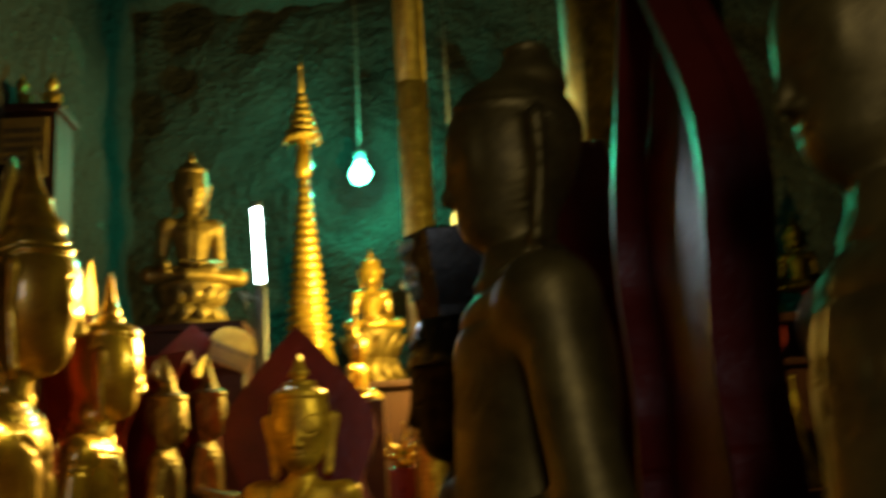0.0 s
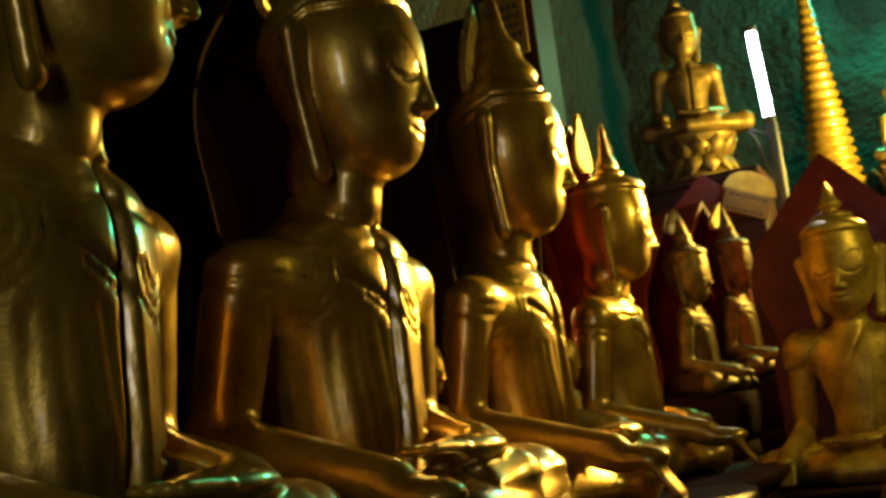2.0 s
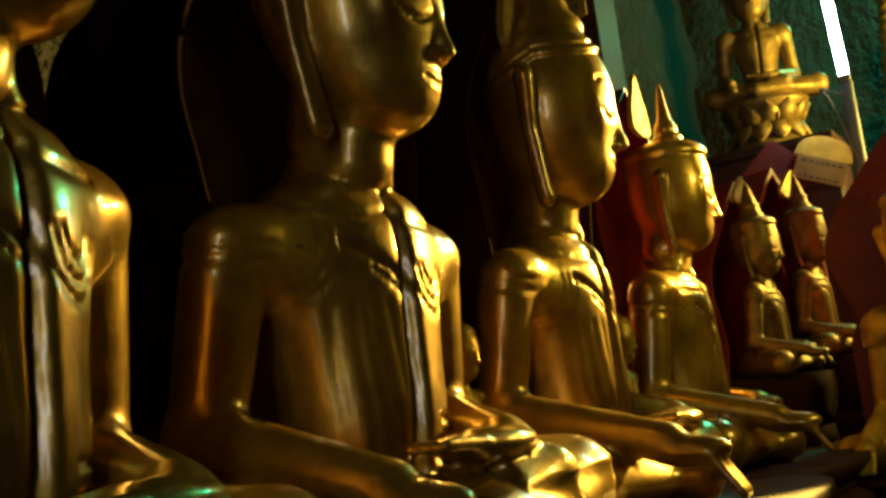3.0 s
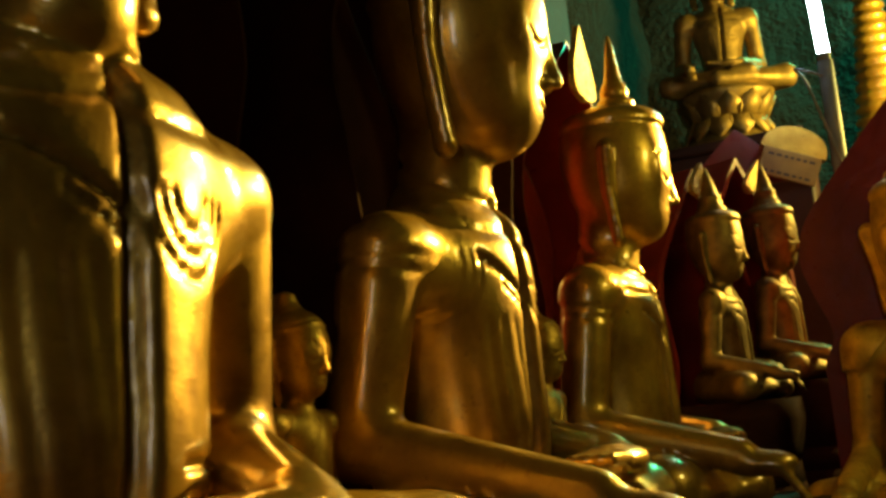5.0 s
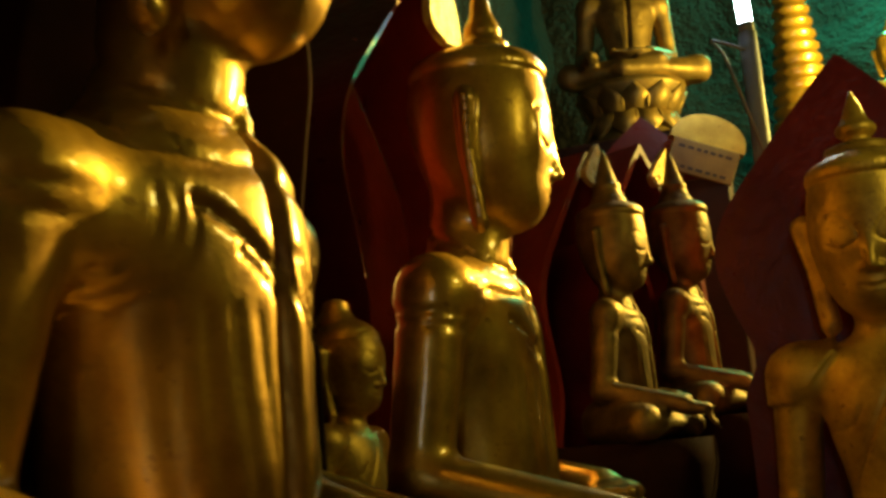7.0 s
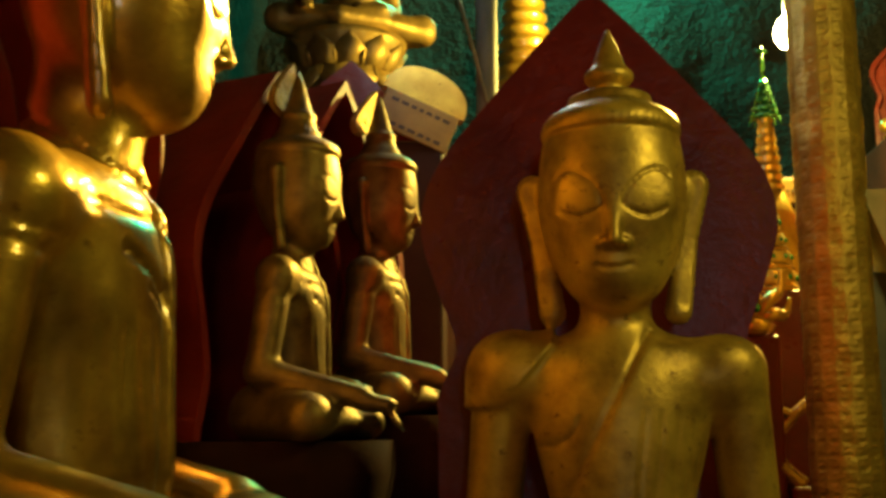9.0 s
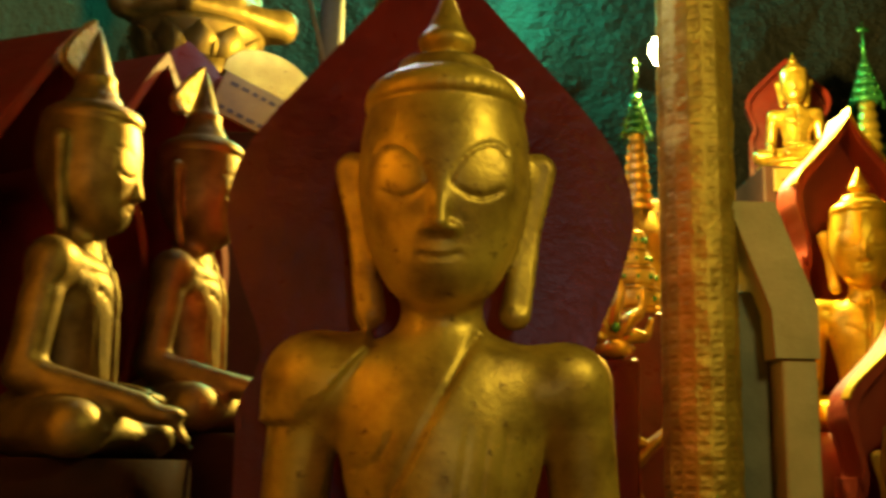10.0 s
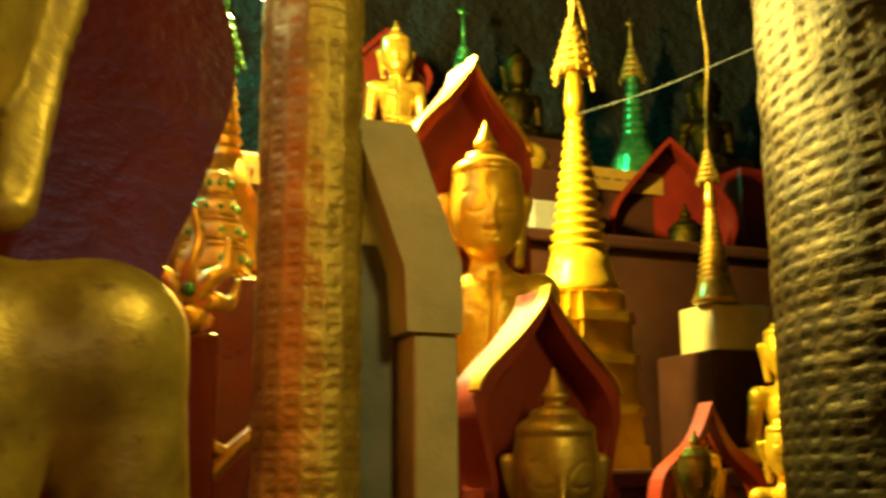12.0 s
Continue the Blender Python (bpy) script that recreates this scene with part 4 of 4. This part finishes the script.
# ---------------------------------------------------------------- the pier with its slanting arm
pier = thing("pier", (0.22, 5.57, 0), "pale plastered pier with a slanting bracket", "pier", kind="structure")
bm = bmesh.new()
box(bm, (-0.035, 0, 0), (0.04, 0.34, 1.75), 0.008)
part("shaft", bm, STONE, pier, smooth=False)
bm = bmesh.new()
slab(bm, [(-0.05, 1.75), (0.042, 1.75), (0.042, 1.86), (-0.04, 2.08), (-0.14, 2.08), (-0.055, 1.85)], -0.01, 0.2)
part("bracket", bm, STONE, pier, smooth=False)
# the pier's shaded left side, its shadow given as grey colour
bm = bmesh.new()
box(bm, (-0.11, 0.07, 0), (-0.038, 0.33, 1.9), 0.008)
part("shaded_side", bm, GREY, pier, smooth=False)

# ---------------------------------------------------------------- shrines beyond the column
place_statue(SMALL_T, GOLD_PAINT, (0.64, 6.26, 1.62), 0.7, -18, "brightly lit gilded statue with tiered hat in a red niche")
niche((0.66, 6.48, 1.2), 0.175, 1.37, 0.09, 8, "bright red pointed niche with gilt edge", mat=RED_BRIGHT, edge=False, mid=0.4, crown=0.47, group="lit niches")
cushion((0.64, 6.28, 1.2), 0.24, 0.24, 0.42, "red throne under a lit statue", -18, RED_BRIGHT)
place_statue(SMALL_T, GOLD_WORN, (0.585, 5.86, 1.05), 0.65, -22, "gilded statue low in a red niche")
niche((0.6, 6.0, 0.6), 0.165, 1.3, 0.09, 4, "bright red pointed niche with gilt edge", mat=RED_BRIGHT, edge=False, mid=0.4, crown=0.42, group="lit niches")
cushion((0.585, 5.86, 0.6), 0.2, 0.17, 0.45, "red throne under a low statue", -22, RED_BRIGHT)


def edge_strip(where, half, high, turn, label, depth, crown):
    """The lit left moulding of a pointed niche."""
    ob = thing("gilt_moulding", where, label, "moulding", "niche mouldings", turn=turn)
    line = ogee(half, high, crown=crown, mid=0.4)
    n = len(line)
    cut = line[n // 2 - 24:n // 2 + 25]
    bm = bmesh.new()
    shell(bm, [(x * 1.04, z + 0.007) for x, z in cut], [(x * 1.012, z + 0.003) for x, z in cut], -depth - 0.012, -depth + 0.03)
    part("strip", bm, GOLD_PAINT, ob, smooth=False)
    return ob


edge_strip((0.66, 6.48, 1.2), 0.175, 1.37, 8, "gilt moulding along the pointed arch", 0.09, 0.47)
edge_strip((0.6, 6.0, 0.6), 0.165, 1.3, 4, "gilt moulding along the pointed arch", 0.09, 0.42)

# on the high tiers
def block(name, lo, hi, mat, label, category):
    bm = bmesh.new()
    box(bm, lo, hi, 0.01)
    return tagged(part(name, bm, mat, None, smooth=False), label, category)


block("pedestal", (0.85, 7.8, 2.4), (1.3, 8.25, 2.8), BROWN, "dark block under a small shrine statue", "pedestal")
place_statue(SMALL_T, GOLD, (1.06, 7.98, 2.85), 0.5, -14, "small gilt statue glinting green on a shelf")
lotus((1.06, 8.0, 2.8), 0.17, 0.05, "thin gilt lotus base on a shelf")
niche((1.1, 8.2, 2.8), 0.19, 0.62, 0.05, -14, "small red pointed board behind a statue", mat=RED, edge=False, group="shelf niches")
lettered_board("label_board", (1.03, 7.77, 2.68), 0.28, 0.1, "pale label board under a small statue", lines=1)
small_crown_stupa((1.6, 8.5, 2.4), 1.55, "slender dim stupa among the shelf figures", crown=GLASS_GREEN)
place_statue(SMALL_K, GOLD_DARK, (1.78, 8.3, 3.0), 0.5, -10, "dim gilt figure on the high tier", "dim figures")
block("pedestal", (1.62, 8.1, 2.4), (1.95, 8.5, 3.0), BROWN, "dark block under a dim figure", "pedestal")


def bowl(where, size, label):
    ob = thing("alms_bowl", where, label, "bowl", size=size)
    bm = bmesh.new()
    lathe(bm, [(0.05, 0), (0.09, 0.02), (0.125, 0.08), (0.12, 0.13), (0.08, 0.165), (0.03, 0.18), (0.02, 0.2)], 28)
    part("body", bm, GOLD, ob)
    return ob


bowl((1.545, 7.8, 2.7), 0.85, "shining gilt covered bowl on a block")
block("pedestal", (1.38, 7.62, 2.4), (1.72, 7.98, 2.7), BROWN, "dark block under a covered bowl", "pedestal")
block("stone_slab", (1.42, 7.5, 1.55), (1.62, 7.58, 2.54), GREY, "grey-green upright stone slab", "slab")
small_crown_stupa((2.74, 8.8, 2.9), 1.25, "slender stupa glinting green in the dark", mat=GLASS_GREEN)
block("pedestal", (2.5, 8.55, 2.4), (3.0, 8.99, 2.9), BROWN, "dark block under a green stupa", "pedestal")
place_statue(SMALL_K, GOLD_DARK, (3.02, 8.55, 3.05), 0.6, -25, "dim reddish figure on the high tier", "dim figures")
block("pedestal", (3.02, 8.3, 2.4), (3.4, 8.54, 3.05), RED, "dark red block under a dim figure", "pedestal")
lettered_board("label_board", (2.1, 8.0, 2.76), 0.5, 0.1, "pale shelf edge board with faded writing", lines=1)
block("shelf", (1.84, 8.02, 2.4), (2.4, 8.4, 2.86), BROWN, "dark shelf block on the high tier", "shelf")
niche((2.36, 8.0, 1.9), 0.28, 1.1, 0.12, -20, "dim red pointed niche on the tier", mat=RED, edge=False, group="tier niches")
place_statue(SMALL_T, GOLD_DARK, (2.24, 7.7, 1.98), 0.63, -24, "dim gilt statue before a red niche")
block("pedestal", (1.9, 7.5, 1.55), (2.6, 8.0, 1.9), BROWN, "dark block under a niche statue", "pedestal")
cushion((2.24, 7.7, 1.9), 0.25, 0.2, 0.08, "dark throne under a dim statue", -24)
lettered_board("label_board", (2.06, 7.47, 1.82), 0.34, 0.1, "pale label board with faded writing", lines=1)


def little_shrine(where, size, label):
    """A small open shrine: two posts, a pointed roof and a figure's plinth."""
    ob = thing("little_shrine", where, label, "shrine", size=size)
    bm = bmesh.new()
    slab(bm, [(-0.19, 0), (0.19, 0), (0.19, 0.06), (-0.19, 0.06)], -0.08, 0.1)
    part("base", bm, RED_BRIGHT, ob, smooth=False)
    for x in (-0.15, 0.15):
        bm = bmesh.new()
        lathe(bm, [(0.028, 0.06), (0.022, 0.1), (0.022, 0.26), (0.03, 0.3)], 14, centre=(x, -0.04))
        part("post", bm, GOLD, ob)
    bm = bmesh.new()
    outer = smooth_line([(0.2, 0, 0.28), (0.17, 0, 0.38), (0.06, 0, 0.47), (0, 0, 0.58)], 5)
    o = [(p.x, p.z) for p in outer] + [(-p.x, p.z) for p in reversed(outer[:-1])]
    i = [(x * 0.86, z - 0.035) for x, z in o]
    part("gable", shell(bm, o, i, -0.045, 0.02), RED_BRIGHT, ob, smooth=False)
    bm = bmesh.new()
    slab(bm, [(-0.14, 0.06), (0.14, 0.06), (0.14, 0.3), (0, 0.48), (-0.14, 0.3)], 0.04, 0.06)
    part("back", bm, RED, ob, smooth=False)
    return ob


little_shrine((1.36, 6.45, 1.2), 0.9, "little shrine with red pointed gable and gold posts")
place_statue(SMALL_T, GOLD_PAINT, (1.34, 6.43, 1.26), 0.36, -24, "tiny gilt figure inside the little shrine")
block("pedestal", (1.85, 7.05, 1.55), (2.2, 7.38, 1.95), BROWN, "dark block with figures at the tier's edge", "pedestal")
block("label_stone", (1.9, 7.1, 1.95), (2.15, 7.3, 2.12), STONE, "pale stone block on a pedestal", "block")
place_statue(SMALL_T, GOLD_PAINT, (1.98, 6.85, 1.55), 0.5, -24, "small gilt figure before a pale block", "small gilt figures")
ribbed_stupa((1.93, 7.12, 2.12), 0.62, "slender gilt stupa with a bead-hung crown", rings=12, square=False)


def bead_string(top, low, beads, label):
    ob = thing("bead_string", top, label, "bead string")
    bm = bmesh.new()
    d = Vector(low) - Vector(top)
    for k in range(beads):
        p = d * (k / (beads - 1)) + Vector((0.01 * math.sin(k * 0.2), 0, 0))
        lathe(bm, [(0.001, p.z - 0.008), (0.007, p.z - 0.004), (0.007, p.z + 0.004), (0.001, p.z + 0.008)], 6, centre=(p.x, p.y))
    part("strand", bm, GOLD_FOIL, ob)
    return ob


bead_string((1.93, 7.1, 4.1), (1.93, 7.1, 2.75), 90, "hanging string of small gilt beads")
bead_string((1.29, 6.95, 4.2), (1.29, 6.95, 3.2), 70, "hanging string of small gilt beads")
for a, b in (((1.29, 6.93, 3.1), (1.22, 6.93, 2.76)), ((1.29, 6.93, 3.1), (1.36, 6.93, 2.76))):
    bead_string(a, b, 24, "slanting guy string of gilt beads")
wire = thing("wire", (1.27, 6.9, 2.66), "thin bare wire strung between stupa and column", "wire")
bm = bmesh.new()
tube(bm, smooth_line([(0, 0, 0), (-0.14, -0.62, -0.15), (-0.27, -1.245, -0.27)], 6), 0.0008, 5)
part("strand", bm, STEEL, wire)

# silver foil on the black hat
def foil_strip(where, size, tilt, label):
    """A creased ribbon of foil."""
    ob = thing("foil_strip", where, label, "foil", "foil ribbons", size=size)
    ob.rotation_euler.y = radians(tilt)
    bm = bmesh.new()
    rows = []
    for k in range(15):
        v = k / 14
        w = 0.022 * (0.6 + 0.5 * math.sin(v * 5) ** 2)
        y = 0.006 * math.sin(k * 2.3)
        rows.append([bm.verts.new((x + 0.006 * math.sin(k * 1.1), y + d, 0.17 * v)) for x, d in ((-w, 0.004 * math.cos(k * 1.7)), (0, -0.006), (w, 0.005 * math.sin(k * 3.1)))])
    for p, q in zip(rows, rows[1:]):
        for i in range(2):
            bm.faces.new((p[i], p[i + 1], q[i + 1], q[i]))
    bmesh.ops.solidify(bm, geom=bm.faces[:], thickness=0.002)
    part("ribbon", bm, SILVER, ob, smooth=False)
    return ob


foil_strip((-0.045, 3.1, 2.07), 1.0, -8, "crumpled silver foil ribbon on a black hat")
foil_strip((0.14, 3.17, 2.27), 1.0, -24, "crumpled silver foil ribbon above a black hat")
foil_strip((0.1, 3.15, 2.28), 0.7, 10, "crumpled silver foil ribbon above a black hat")

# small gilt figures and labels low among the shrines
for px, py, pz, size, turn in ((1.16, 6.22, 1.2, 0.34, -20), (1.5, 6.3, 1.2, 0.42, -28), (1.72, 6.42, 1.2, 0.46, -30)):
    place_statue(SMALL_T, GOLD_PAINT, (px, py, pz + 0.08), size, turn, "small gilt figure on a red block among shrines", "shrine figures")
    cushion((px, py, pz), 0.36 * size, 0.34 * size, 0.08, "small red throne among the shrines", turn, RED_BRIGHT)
lettered_board("label_board", (1.62, 6.2, 1.22), 0.2, 0.09, "pale greenish label board with faded writing", lines=2)
small_crown_stupa((2.3, 7.0, 1.55), 0.8, "small gilt stupa at the tier's edge")
